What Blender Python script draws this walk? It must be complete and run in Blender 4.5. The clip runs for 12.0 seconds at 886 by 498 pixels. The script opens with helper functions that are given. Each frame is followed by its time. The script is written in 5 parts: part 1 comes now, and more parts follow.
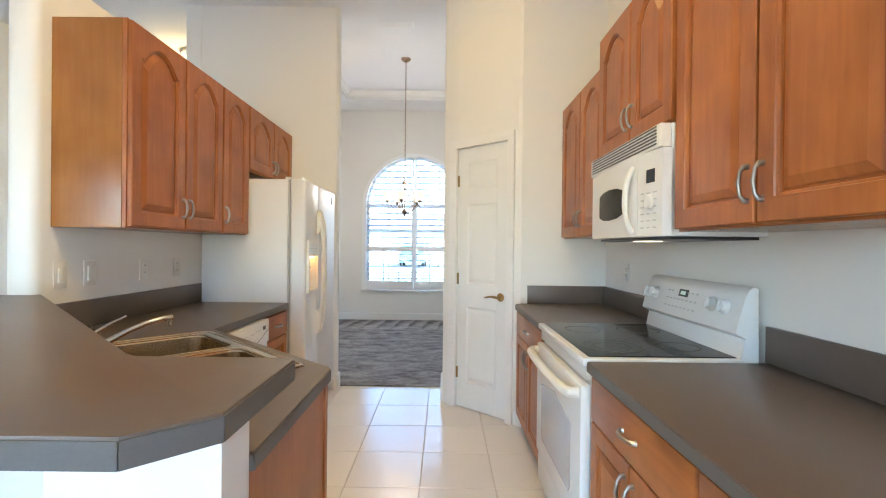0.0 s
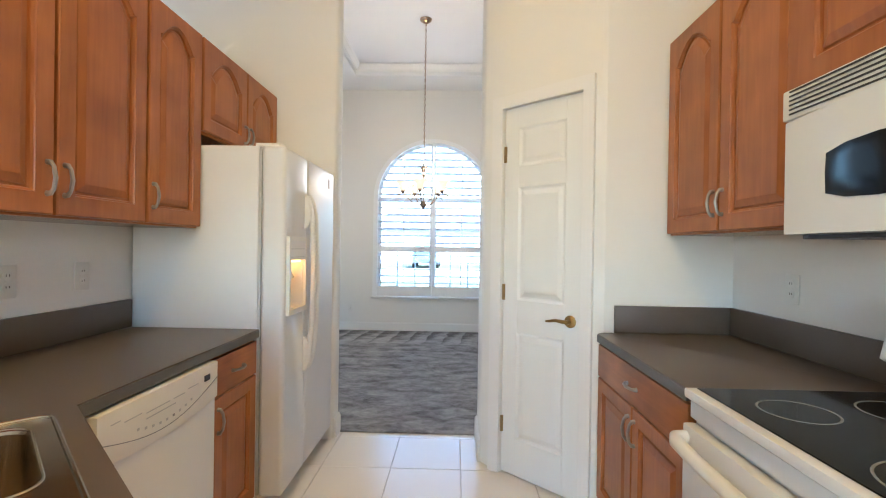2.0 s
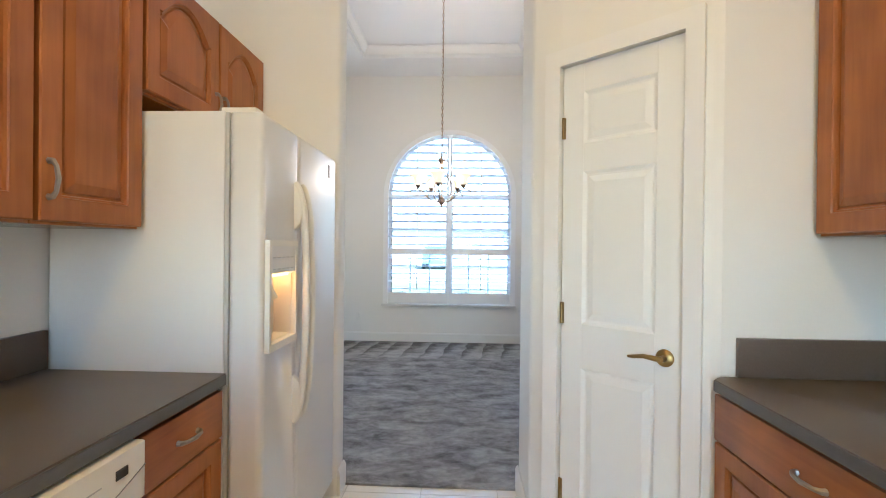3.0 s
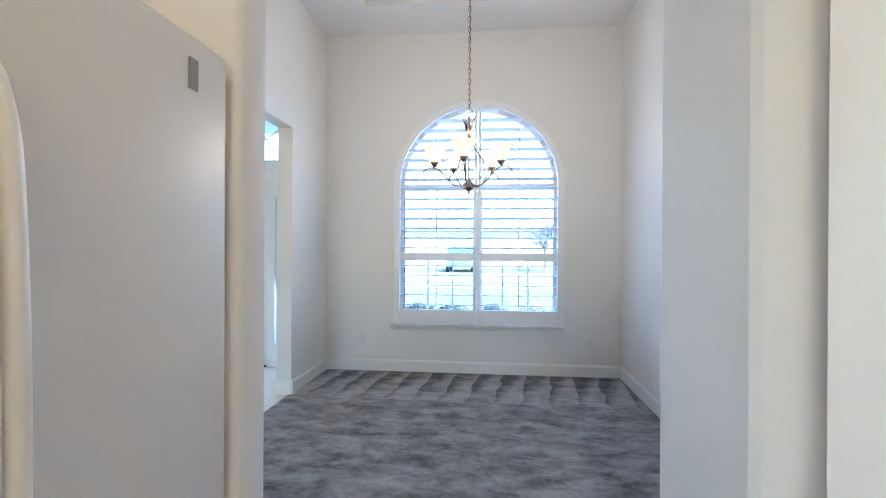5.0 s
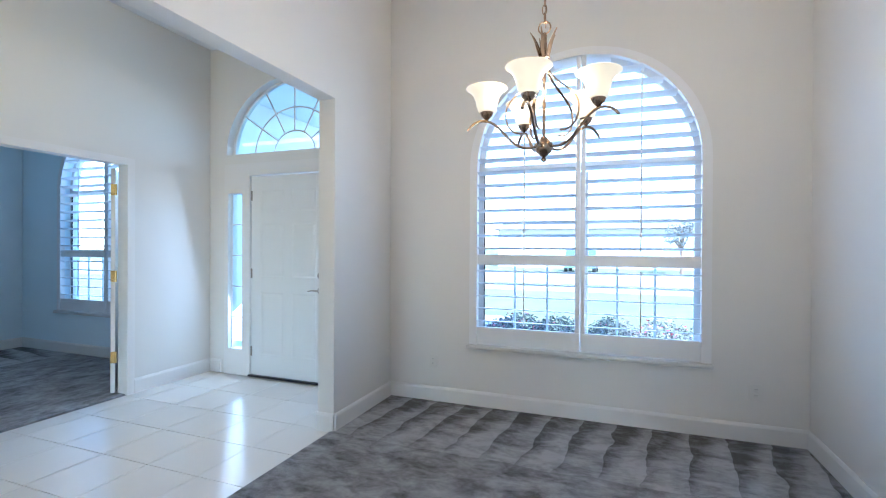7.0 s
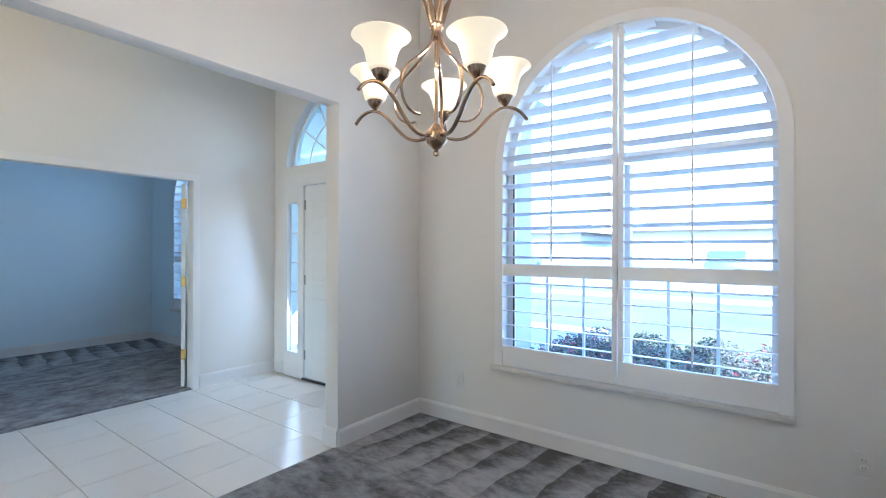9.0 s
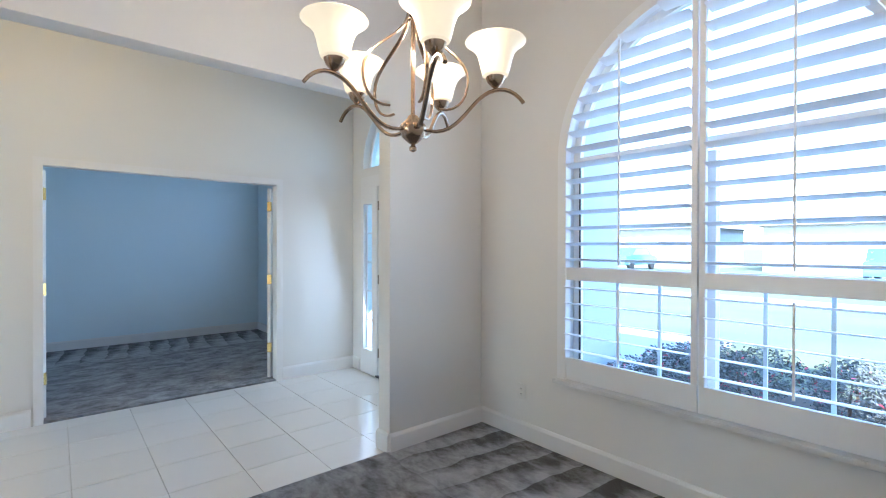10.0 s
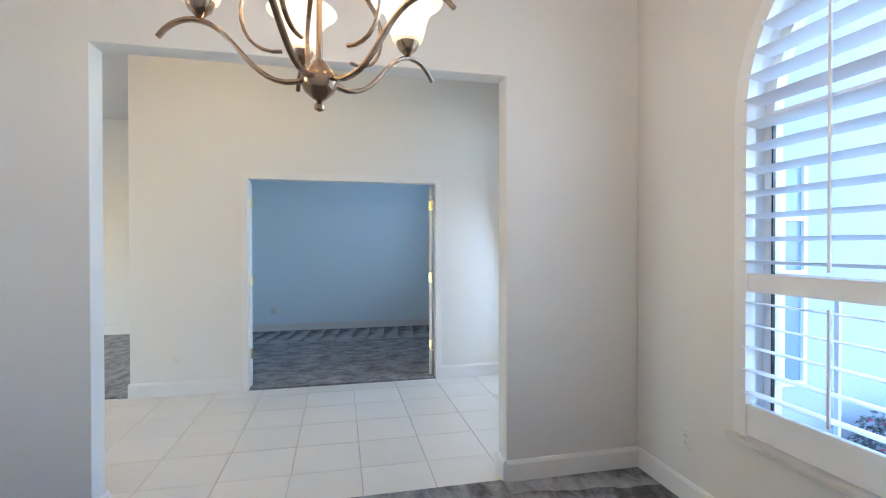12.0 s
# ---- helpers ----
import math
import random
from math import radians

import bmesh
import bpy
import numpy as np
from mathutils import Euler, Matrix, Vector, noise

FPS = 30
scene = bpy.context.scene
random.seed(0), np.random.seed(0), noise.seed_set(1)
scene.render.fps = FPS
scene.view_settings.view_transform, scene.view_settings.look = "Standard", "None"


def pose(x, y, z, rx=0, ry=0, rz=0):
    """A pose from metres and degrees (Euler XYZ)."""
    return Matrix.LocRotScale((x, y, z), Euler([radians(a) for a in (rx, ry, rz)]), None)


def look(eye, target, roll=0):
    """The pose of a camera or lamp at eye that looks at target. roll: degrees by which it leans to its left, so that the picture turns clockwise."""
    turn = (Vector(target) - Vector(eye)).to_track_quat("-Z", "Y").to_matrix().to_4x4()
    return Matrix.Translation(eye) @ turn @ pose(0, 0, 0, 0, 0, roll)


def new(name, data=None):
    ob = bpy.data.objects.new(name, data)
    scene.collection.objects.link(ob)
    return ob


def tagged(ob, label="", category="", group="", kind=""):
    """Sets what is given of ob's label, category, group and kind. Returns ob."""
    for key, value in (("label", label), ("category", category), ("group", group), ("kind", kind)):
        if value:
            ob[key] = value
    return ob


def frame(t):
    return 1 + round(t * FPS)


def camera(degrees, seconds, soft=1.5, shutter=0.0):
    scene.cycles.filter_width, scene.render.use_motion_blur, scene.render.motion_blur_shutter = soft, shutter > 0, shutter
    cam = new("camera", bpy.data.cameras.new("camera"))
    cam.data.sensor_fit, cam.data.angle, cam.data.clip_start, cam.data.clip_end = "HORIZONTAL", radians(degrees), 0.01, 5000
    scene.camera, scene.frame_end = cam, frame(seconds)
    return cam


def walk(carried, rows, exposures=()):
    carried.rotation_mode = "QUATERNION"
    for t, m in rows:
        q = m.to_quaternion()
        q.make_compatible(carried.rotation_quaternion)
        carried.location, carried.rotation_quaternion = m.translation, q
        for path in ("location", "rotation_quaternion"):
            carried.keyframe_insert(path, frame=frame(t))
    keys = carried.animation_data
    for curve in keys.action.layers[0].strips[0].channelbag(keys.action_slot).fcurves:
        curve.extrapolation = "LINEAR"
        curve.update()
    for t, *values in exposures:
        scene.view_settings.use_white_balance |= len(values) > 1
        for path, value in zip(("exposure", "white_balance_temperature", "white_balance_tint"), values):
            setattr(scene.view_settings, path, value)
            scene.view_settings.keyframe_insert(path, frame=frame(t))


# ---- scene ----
cam = camera(87.6, 12.0, soft=1.1)
METRES, EYE, TILT, LEAN, TURN = 6.5, 1.283, 0.0, 0.0, 0.1
ROWS = [
    (0.0, 0.0, 0.0, 0.0, 0.0, -0.24, -0.62),
    (0.5, 0.0025, 0.0417, 0.0012, 0.32, -0.2, -0.64),
    (1.0, 0.0005, 0.08, 0.0009, 0.8, -0.09, -0.69),
    (1.5, -0.0101, 0.1205, 0.0007, 1.28, -0.19, -0.83),
    (2.0, -0.0241, 0.1653, -0.0001, 1.55, -0.25, -0.87),
    (2.5, -0.0361, 0.2149, 0.0025, 2.26, -0.22, -0.7),
    (4.5, -0.0593, 0.4268, 0.0042, 3.08, -0.25, -0.48),
    (5.0, -0.0595, 0.4788, 0.0075, 5.61, -0.06, -0.33),
    (5.5, -0.0535, 0.5283, 0.0096, 11.48, -0.05, -0.29),
    (6.0, -0.0517, 0.5757, 0.0102, 13.63, -0.02, -0.52),
    (6.5, -0.0475, 0.6172, 0.0098, 15.06, 0.01, -0.39),
    (7.0, -0.0383, 0.6571, 0.0095, 20.46, -0.23, -0.3),
    (9.0, 0.0561, 0.7656, 0.0166, 36.72, 0.09, -0.17),
    (9.5, 0.0702, 0.7921, 0.0183, 43.55, -0.22, -0.12),
    (10.0, 0.0781, 0.8258, 0.0217, 49.93, -0.33, -0.11),
    (10.5, 0.0829, 0.8573, 0.0192, 57.68, -0.28, -0.05),
    (11.0, 0.0837, 0.8882, 0.02, 65.43, -0.39, -0.04),
    (11.5, 0.0766, 0.9175, 0.0212, 72.13, -0.5, 0.02),
    (12.0, 0.0676, 0.9473, 0.0204, 77.29, -0.48, 0.07),
]
EXPOSURES = [(0.0, 3.6, 5330, 12), (2.7, 3.58, 5280, 12), (4.5, 3.56, 5080, 12), (5.0, 3.52, 5000, 12), (5.5, 3.5, 4980, 12), (7.0, 3.4, 5000, 12), (9.5, 3.32, 5240, 13), (12.0, 3.42, 5480, 14)]
walk(cam, [(t, pose(0, 0, EYE, TILT, LEAN, TURN) @ pose(METRES * x, METRES * y, METRES * z, 90 + pitch, roll, yaw)) for t, x, y, z, yaw, pitch, roll in ROWS], EXPOSURES)

# ---- light ----
world = bpy.data.worlds.new("sky")
scene.world = world
world.use_nodes = True
wn = world.node_tree.nodes
sky = wn.new("ShaderNodeTexSky")
sky.sky_type = "NISHITA"
sky.sun_disc = False
sky.sun_elevation, sky.sun_rotation = radians(42), radians(150)
sky.air_density, sky.dust_density, sky.ozone_density = 1.3, 0.4, 3.0
wn["Background"].inputs["Strength"].default_value = 0.15
world.node_tree.links.new(sky.outputs[0], wn["Background"].inputs["Color"])
sun = new("sun", bpy.data.lights.new("sun", "SUN"))
sun.data.energy, sun.data.angle, sun.data.color = 2.5, radians(0.5), (1, 0.95, 0.88)
sun.matrix_world = look((18.5 * math.sin(radians(150)), 18.5 * math.cos(radians(150)), 22.66), (0, 0, 6))


def lamp(name, kind, energy, color, m, size=0.2, size_y=0.0):
    ob = new(name, bpy.data.lights.new(name, kind))
    ob.data.energy, ob.data.color = energy, color
    if kind == "AREA":
        ob.data.shape = "RECTANGLE" if size_y else "DISK"
        ob.data.size = size
        if size_y:
            ob.data.size_y = size_y
    else:
        ob.data.shadow_soft_size = size
    ob.matrix_world = m
    return ob


WARM = (1.0, 0.64, 0.18)
DAY = (0.74, 0.87, 1.0)
lamp("daylight_back", "AREA", 0.12, DAY, look((-0.6, -3.92, 1.25), (-0.6, 0, 1.25)), 2.6, 2.1)
# Added lamp at the unseen second slider, brightens living room and foyer floor.
lamp("living_daylight_fill", "AREA", 1.3, DAY, look((-4.6, -3.92, 1.25), (-4.2, 4, 1.0)), 2.6, 2.1)
lamp("kitchen_bulb", "AREA", 2.5, WARM, look((-0.3, 0.9, 3.375), (-0.3, 0.9, 0)), 0.3)
lamp("kitchen_bulb", "AREA", 0.3, WARM, look((-0.3, 2.7, 3.375), (-0.3, 2.7, 0)), 0.3)
# Point lamps without a fixture, added to warm the upper kitchen walls.
lamp("kitchen_wall_fill", "POINT", 1.2, WARM, pose(-0.3, 0.9, 3.2), 0.1)
lamp("kitchen_wall_fill", "POINT", 0.8, WARM, pose(-0.3, 2.7, 3.2), 0.1)
lamp("daylight_transom", "AREA", 0.18, DAY, look((-3.33, 8.02, 2.6), (-3.33, 5.5, 0.3)), 1.4, 0.5)
lamp("daylight_sidelight", "AREA", 0.6, DAY, look((-3.99, 8.0, 1.08), (-3.6, 6, 0.6)), 0.17, 1.55)
lamp("daylight_sidelight", "AREA", 0.3, DAY, look((-2.67, 8.0, 1.08), (-3.2, 6, 0.6)), 0.17, 1.55)
lamp("daylight_window", "AREA", 0.5, DAY, look((-0.517, 7.92, 1.6), (-0.517, 4, 0.9)), 1.5, 1.9)
lamp("daylight_study", "AREA", 0.6, DAY, look((-5.92, 7.92, 1.6), (-5.92, 4, 2.9)), 1.5, 1.9)
lamp("foyer_bulb", "POINT", 1.4, WARM, pose(-2.85, 5.2, 3.25), 0.1)
# Unseen warm lamp added to brighten the living room.
lamp("living_warm_fill", "AREA", 2.4, WARM, look((-5.6, 1.5, 3.375), (-5.6, 1.5, 0)), 0.3)


# ---- materials ----
def material(name, color, rough=0.5, metal=0.0, noise_scale=0.0, vary=0.08, bump=0.0, bump_scale=200.0, stretch=(1, 1, 1), coat=0.0, per_object=0.0):
    m = bpy.data.materials.new(name)
    m.use_nodes = True
    n, l = m.node_tree.nodes, m.node_tree.links
    b = n["Principled BSDF"]
    b.inputs["Base Color"].default_value = (*color, 1)
    b.inputs["Roughness"].default_value = rough
    b.inputs["Metallic"].default_value = metal
    b.inputs["Coat Weight"].default_value = coat
    co = n.new("ShaderNodeTexCoord")
    mp = n.new("ShaderNodeMapping")
    mp.inputs["Scale"].default_value = stretch
    l.new(co.outputs["Object"], mp.inputs["Vector"])
    if noise_scale:
        tx = n.new("ShaderNodeTexNoise")
        tx.inputs["Scale"].default_value = noise_scale
        tx.inputs["Detail"].default_value = 4
        l.new(mp.outputs[0], tx.inputs["Vector"])
        mix = n.new("ShaderNodeMix")
        mix.data_type = "RGBA"
        mix.inputs["A"].default_value = (*[c * (1 - vary) for c in color], 1)
        mix.inputs["B"].default_value = (*[min(1, c * (1 + vary)) for c in color], 1)
        l.new(tx.outputs["Fac"], mix.inputs["Factor"])
        out = mix.outputs["Result"]
        if per_object:
            inf = n.new("ShaderNodeObjectInfo")
            hsv = n.new("ShaderNodeHueSaturation")
            mr = n.new("ShaderNodeMapRange")
            mr.inputs["To Min"].default_value, mr.inputs["To Max"].default_value = 1 - per_object, 1 + per_object
            l.new(inf.outputs["Random"], mr.inputs["Value"])
            l.new(mr.outputs[0], hsv.inputs["Value"])
            l.new(out, hsv.inputs["Color"])
            out = hsv.outputs[0]
        l.new(out, b.inputs["Base Color"])
        rr = n.new("ShaderNodeMapRange")
        rr.inputs["To Min"].default_value, rr.inputs["To Max"].default_value = max(0.02, rough - 0.06), min(1, rough + 0.06)
        l.new(tx.outputs["Fac"], rr.inputs["Value"])
        l.new(rr.outputs[0], b.inputs["Roughness"])
    if bump:
        t2 = n.new("ShaderNodeTexNoise")
        t2.inputs["Scale"].default_value = bump_scale
        t2.inputs["Detail"].default_value = 3
        l.new(mp.outputs[0], t2.inputs["Vector"])
        bp = n.new("ShaderNodeBump")
        bp.inputs["Strength"].default_value = bump
        bp.inputs["Distance"].default_value = 0.002
        l.new(t2.outputs["Fac"], bp.inputs["Height"])
        l.new(bp.outputs[0], b.inputs["Normal"])
    return m


def wood(name, dark, light, vertical=True, rough=0.36):
    """Stained maple: fine streaks along the grain, soft blotches, satin lacquer."""
    m = bpy.data.materials.new(name)
    m.use_nodes = True
    n, l = m.node_tree.nodes, m.node_tree.links
    b = n["Principled BSDF"]
    co, mp, inf, add = n.new("ShaderNodeTexCoord"), n.new("ShaderNodeMapping"), n.new("ShaderNodeObjectInfo"), n.new("ShaderNodeVectorMath")
    sc = n.new("ShaderNodeVectorMath")
    sc.operation = "SCALE"
    sc.inputs[0].default_value = (7, 5, 3)
    l.new(inf.outputs["Random"], sc.inputs["Scale"])
    l.new(co.outputs["Object"], add.inputs[0])
    l.new(sc.outputs[0], add.inputs[1])
    mp.inputs["Scale"].default_value = (9, 9, 0.7) if vertical else (0.7, 0.7, 9)
    l.new(add.outputs[0], mp.inputs["Vector"])
    t1, t2 = n.new("ShaderNodeTexNoise"), n.new("ShaderNodeTexNoise")
    t1.inputs["Scale"].default_value, t1.inputs["Detail"].default_value, t1.inputs["Distortion"].default_value = 5, 7, 0.6
    t2.inputs["Scale"].default_value, t2.inputs["Detail"].default_value = 4.5, 2
    l.new(mp.outputs[0], t1.inputs["Vector"])
    l.new(add.outputs[0], t2.inputs["Vector"])
    mx = n.new("ShaderNodeMath")
    mx.operation = "MULTIPLY_ADD"
    mx.inputs[1].default_value = 0.36
    l.new(t1.outputs["Fac"], mx.inputs[0])
    m2 = n.new("ShaderNodeMath")
    m2.operation = "MULTIPLY"
    m2.inputs[1].default_value = 0.64
    l.new(t2.outputs["Fac"], m2.inputs[0])
    l.new(m2.outputs[0], mx.inputs[2])
    ramp = n.new("ShaderNodeValToRGB")
    ramp.color_ramp.elements[0].position, ramp.color_ramp.elements[1].position = 0.3, 0.7
    ramp.color_ramp.elements[0].color, ramp.color_ramp.elements[1].color = (*dark, 1), (*light, 1)
    l.new(mx.outputs[0], ramp.inputs[0])
    l.new(ramp.outputs[0], b.inputs["Base Color"])
    b.inputs["Roughness"].default_value = rough
    bp = n.new("ShaderNodeBump")
    bp.inputs["Strength"].default_value, bp.inputs["Distance"].default_value = 0.12, 0.001
    l.new(t1.outputs["Fac"], bp.inputs["Height"])
    l.new(bp.outputs[0], b.inputs["Normal"])
    return m


def emitter(name, color, strength):
    m = bpy.data.materials.new(name)
    m.use_nodes = True
    b = m.node_tree.nodes["Principled BSDF"]
    b.inputs["Base Color"].default_value = (0.8, 0.8, 0.8, 1)
    b.inputs["Emission Color"].default_value = (*color, 1)
    b.inputs["Emission Strength"].default_value = strength
    return m


def carpet_material(name, turn, first, length):
    """Grey cut pile: tufts, and broad vacuum strokes that lay the pile light or dark; strokes begin at first and run to the wall."""
    m = bpy.data.materials.new(name)
    m.use_nodes = True
    n, l = m.node_tree.nodes, m.node_tree.links
    b = n["Principled BSDF"]
    co, mp = n.new("ShaderNodeTexCoord"), n.new("ShaderNodeMapping")
    l.new(co.outputs["Object"], mp.inputs["Vector"])
    mp.inputs["Scale"].default_value = (2.5, 1.35, 1) if turn else (1.35, 2.5, 1)
    t1, t2, t3 = n.new("ShaderNodeTexNoise"), n.new("ShaderNodeTexNoise"), n.new("ShaderNodeTexNoise")
    t1.inputs["Scale"].default_value, t1.inputs["Detail"].default_value, t1.inputs["Distortion"].default_value = 3.0, 7, 0.35
    t1.inputs["Roughness"].default_value = 0.66
    t2.inputs["Scale"].default_value, t2.inputs["Detail"].default_value = 240, 2
    t3.inputs["Scale"].default_value, t3.inputs["Detail"].default_value = 3.5, 2
    l.new(mp.outputs[0], t1.inputs["Vector"])
    l.new(co.outputs["Object"], t2.inputs["Vector"])
    l.new(co.outputs["Object"], t3.inputs["Vector"])
    # strokes drawn towards the window wall: a row of slanted wedges
    sep = n.new("ShaderNodeSeparateXYZ")
    l.new(co.outputs["Object"], sep.inputs[0])

    def calc(op, a, c):
        q = n.new("ShaderNodeMath")
        q.operation = op
        for k, v in enumerate((a, c)):
            if isinstance(v, (int, float)):
                q.inputs[k].default_value = v
            else:
                l.new(v, q.inputs[k])
        return q.outputs[0]

    wob = calc("MULTIPLY", calc("SUBTRACT", t3.outputs["Fac"], 0.5), 0.12)
    across, along = (sep.outputs[1], calc("MULTIPLY", sep.outputs[0], -1.0)) if turn else (sep.outputs[0], sep.outputs[1])
    wx = calc("ADD", calc("ADD", across, wob), calc("MULTIPLY", along, -0.12))
    saw = calc("FRACT", calc("DIVIDE", wx, 0.24), 0.0)
    up = calc("DIVIDE", calc("SUBTRACT", along, first), length)
    wedge = calc("ADD", calc("DIVIDE", calc("SUBTRACT", calc("MULTIPLY", up, 0.8), saw), 0.5), 0.45)
    wedge.node.use_clamp = True
    zone = calc("GREATER_THAN", calc("ADD", along, wob), first - 0.02)
    stroke = calc("MULTIPLY", zone, calc("MULTIPLY", calc("SUBTRACT", wedge, 0.45), -0.25))
    base = calc("ADD", calc("ADD", calc("MULTIPLY", t1.outputs["Fac"], 0.9), stroke), calc("MULTIPLY", t2.outputs["Fac"], 0.25))
    t4 = n.new("ShaderNodeTexNoise")
    t4.inputs["Scale"].default_value, t4.inputs["Detail"].default_value = 26, 4
    l.new(co.outputs["Object"], t4.inputs["Vector"])
    base = calc("ADD", base, calc("MULTIPLY", calc("SUBTRACT", t4.outputs["Fac"], 0.5), 0.22))
    ramp = n.new("ShaderNodeValToRGB")
    ramp.color_ramp.elements[0].position, ramp.color_ramp.elements[1].position = 0.40, 0.77
    ramp.color_ramp.elements[0].color, ramp.color_ramp.elements[1].color = (0.075, 0.073, 0.077, 1), (0.47, 0.465, 0.48, 1)
    l.new(base, ramp.inputs[0])
    l.new(ramp.outputs[0], b.inputs["Base Color"])
    b.inputs["Roughness"].default_value = 1.0
    b.inputs["Specular IOR Level"].default_value = 0.1
    b.inputs["Sheen Weight"].default_value, b.inputs["Sheen Roughness"].default_value = 0.2, 0.5
    bp = n.new("ShaderNodeBump")
    bp.inputs["Strength"].default_value, bp.inputs["Distance"].default_value = 0.8, 0.006
    l.new(t2.outputs["Fac"], bp.inputs["Height"])
    l.new(bp.outputs[0], b.inputs["Normal"])
    return m


PAINT = material("wall_paint", (0.80, 0.785, 0.75), 0.75, noise_scale=1.2, vary=0.015, bump=0.25, bump_scale=90)
# Study walls: the blue cast of daylight is put into this wall colour.
DENPAINT = material("daylight_blue_wall_paint", (0.81, 0.91, 0.95), 0.75, noise_scale=1.2, vary=0.015, bump=0.25, bump_scale=90)
CEIL = material("ceiling_paint", (0.80, 0.80, 0.80), 0.85, noise_scale=1.5, vary=0.015, bump=0.5, bump_scale=60)
TRIM = material("white_trim_paint", (0.82, 0.81, 0.79), 0.4, noise_scale=3, vary=0.02)
DOORPAINT = material("white_door_paint", (0.80, 0.80, 0.78), 0.42, noise_scale=3, vary=0.02, bump=0.08, bump_scale=60, stretch=(3, 3, 0.3))
SHUTTER = material("shutter_white", (0.86, 0.86, 0.86), 0.45, noise_scale=4, vary=0.02)
WOOD = wood("cabinet_wood", (0.235, 0.070, 0.013), (0.43, 0.148, 0.031))
WOODH = wood("cabinet_wood_across", (0.215, 0.062, 0.012), (0.43, 0.148, 0.031), False)
WOODSIDE = wood("cabinet_side_veneer", (0.25, 0.09, 0.015), (0.36, 0.15, 0.03), True, 0.16)
LAMINATE = material("brown_grey_laminate", (0.115, 0.088, 0.070), 0.35, noise_scale=220, vary=0.16, bump=0.05, bump_scale=300)
EDGE = material("laminate_edge", (0.105, 0.098, 0.092), 0.42, noise_scale=220, vary=0.12)
WHITE = material("appliance_white", (0.73, 0.725, 0.71), 0.4, noise_scale=5, vary=0.01, bump=0.04, bump_scale=260)
WHITE2 = material("appliance_cream_trim", (0.76, 0.74, 0.68), 0.35, noise_scale=5, vary=0.02)
PALEPRINT = material("pale_print", (0.5, 0.5, 0.49), 0.5, noise_scale=30, vary=0.05)
GREYPRINT = material("grey_print", (0.25, 0.25, 0.25), 0.5, noise_scale=30, vary=0.05)
BLACKGLASS = material("black_ceramic_glass", (0.006, 0.006, 0.007), 0.09, noise_scale=300, vary=0.3)
BLACKGLASS.node_tree.nodes["Principled BSDF"].inputs["Specular IOR Level"].default_value = 0.14
OVENGLASS = material("pale_oven_glass", (0.50, 0.50, 0.51), 0.12, noise_scale=260, vary=0.12)
BURNER = material("burner_print", (0.20, 0.20, 0.19), 0.25, noise_scale=200, vary=0.2)
DARK = material("dark_plastic", (0.02, 0.02, 0.022), 0.35, noise_scale=20, vary=0.1)
CHROME = material("brushed_nickel", (0.37, 0.34, 0.30), 0.34, 1.0, noise_scale=60, vary=0.05)
FAUCET = material("polished_chrome", (0.48, 0.47, 0.46), 0.16, 1.0, noise_scale=40, vary=0.05)
STEEL = material("stainless_steel", (0.50, 0.42, 0.31), 0.2, 1.0, noise_scale=14, vary=0.03)
BRASS = material("antique_brass", (0.31, 0.215, 0.085), 0.34, 1.0, noise_scale=40, vary=0.15)
GOLD = material("polished_brass", (0.75, 0.56, 0.22), 0.2, 1.0, noise_scale=40, vary=0.1)
PEWTER = material("chandelier_pewter", (0.44, 0.315, 0.215), 0.205, 1.0, noise_scale=25, vary=0.35)
TILE = material("cream_floor_tile", (0.82, 0.78, 0.72), 0.205, noise_scale=2.2, vary=0.03, bump=0.03, bump_scale=40, per_object=0.03)
GROUT = material("tile_grout", (0.60, 0.56, 0.50), 0.9, noise_scale=60, vary=0.12)
CARPET = carpet_material("grey_carpet", False, 7.1, 0.88)
DENCARPET = carpet_material("grey_study_carpet", True, 6.55, 0.95)
MARBLE = material("marble_sill", (0.68, 0.67, 0.65), 0.3, noise_scale=9, vary=0.14)
SHADE = emitter("lit_frosted_glass", (1.0, 0.80, 0.50), 0.075)
SHADE.node_tree.nodes["Principled BSDF"].inputs["Base Color"].default_value = (0.8, 0.67, 0.44, 1)
GLOW = emitter("dispenser_light", (1.0, 0.44, 0.10), 0.75)
COOKLIGHT = emitter("cooktop_light", (1.0, 0.75, 0.4), 0.3)
LED = emitter("green_display", (0.05, 0.5, 0.08), 0.04)
PLASTIC = material("outlet_plastic", (0.78, 0.77, 0.73), 0.4, noise_scale=5, vary=0.02)
GRASS = material("lawn_grass", (0.10, 0.105, 0.04), 0.9, noise_scale=0.5, vary=0.45, bump=0.6, bump_scale=60)
LEAF = material("hedge_leaf", (0.115, 0.12, 0.11), 0.75, noise_scale=3, vary=0.4)
FLOWER = material("red_blossom", (0.5, 0.07, 0.10), 0.6, noise_scale=8, vary=0.3)
CONCRETE = material("pale_concrete", (0.38, 0.365, 0.34), 0.85, noise_scale=3, vary=0.12, bump=0.3, bump_scale=60)
ASPHALT = material("asphalt", (0.06, 0.06, 0.06), 0.9, noise_scale=6, vary=0.15)
STUCCO = material("white_stucco", (0.40, 0.41, 0.43), 0.9, noise_scale=2, vary=0.05, bump=0.6, bump_scale=50)
ROOF = material("grey_shingle", (0.16, 0.14, 0.13), 0.9, noise_scale=5, vary=0.3)
SOFFIT = material("white_soffit", (0.80, 0.80, 0.79), 0.8, noise_scale=3, vary=0.03, bump=0.3, bump_scale=40)
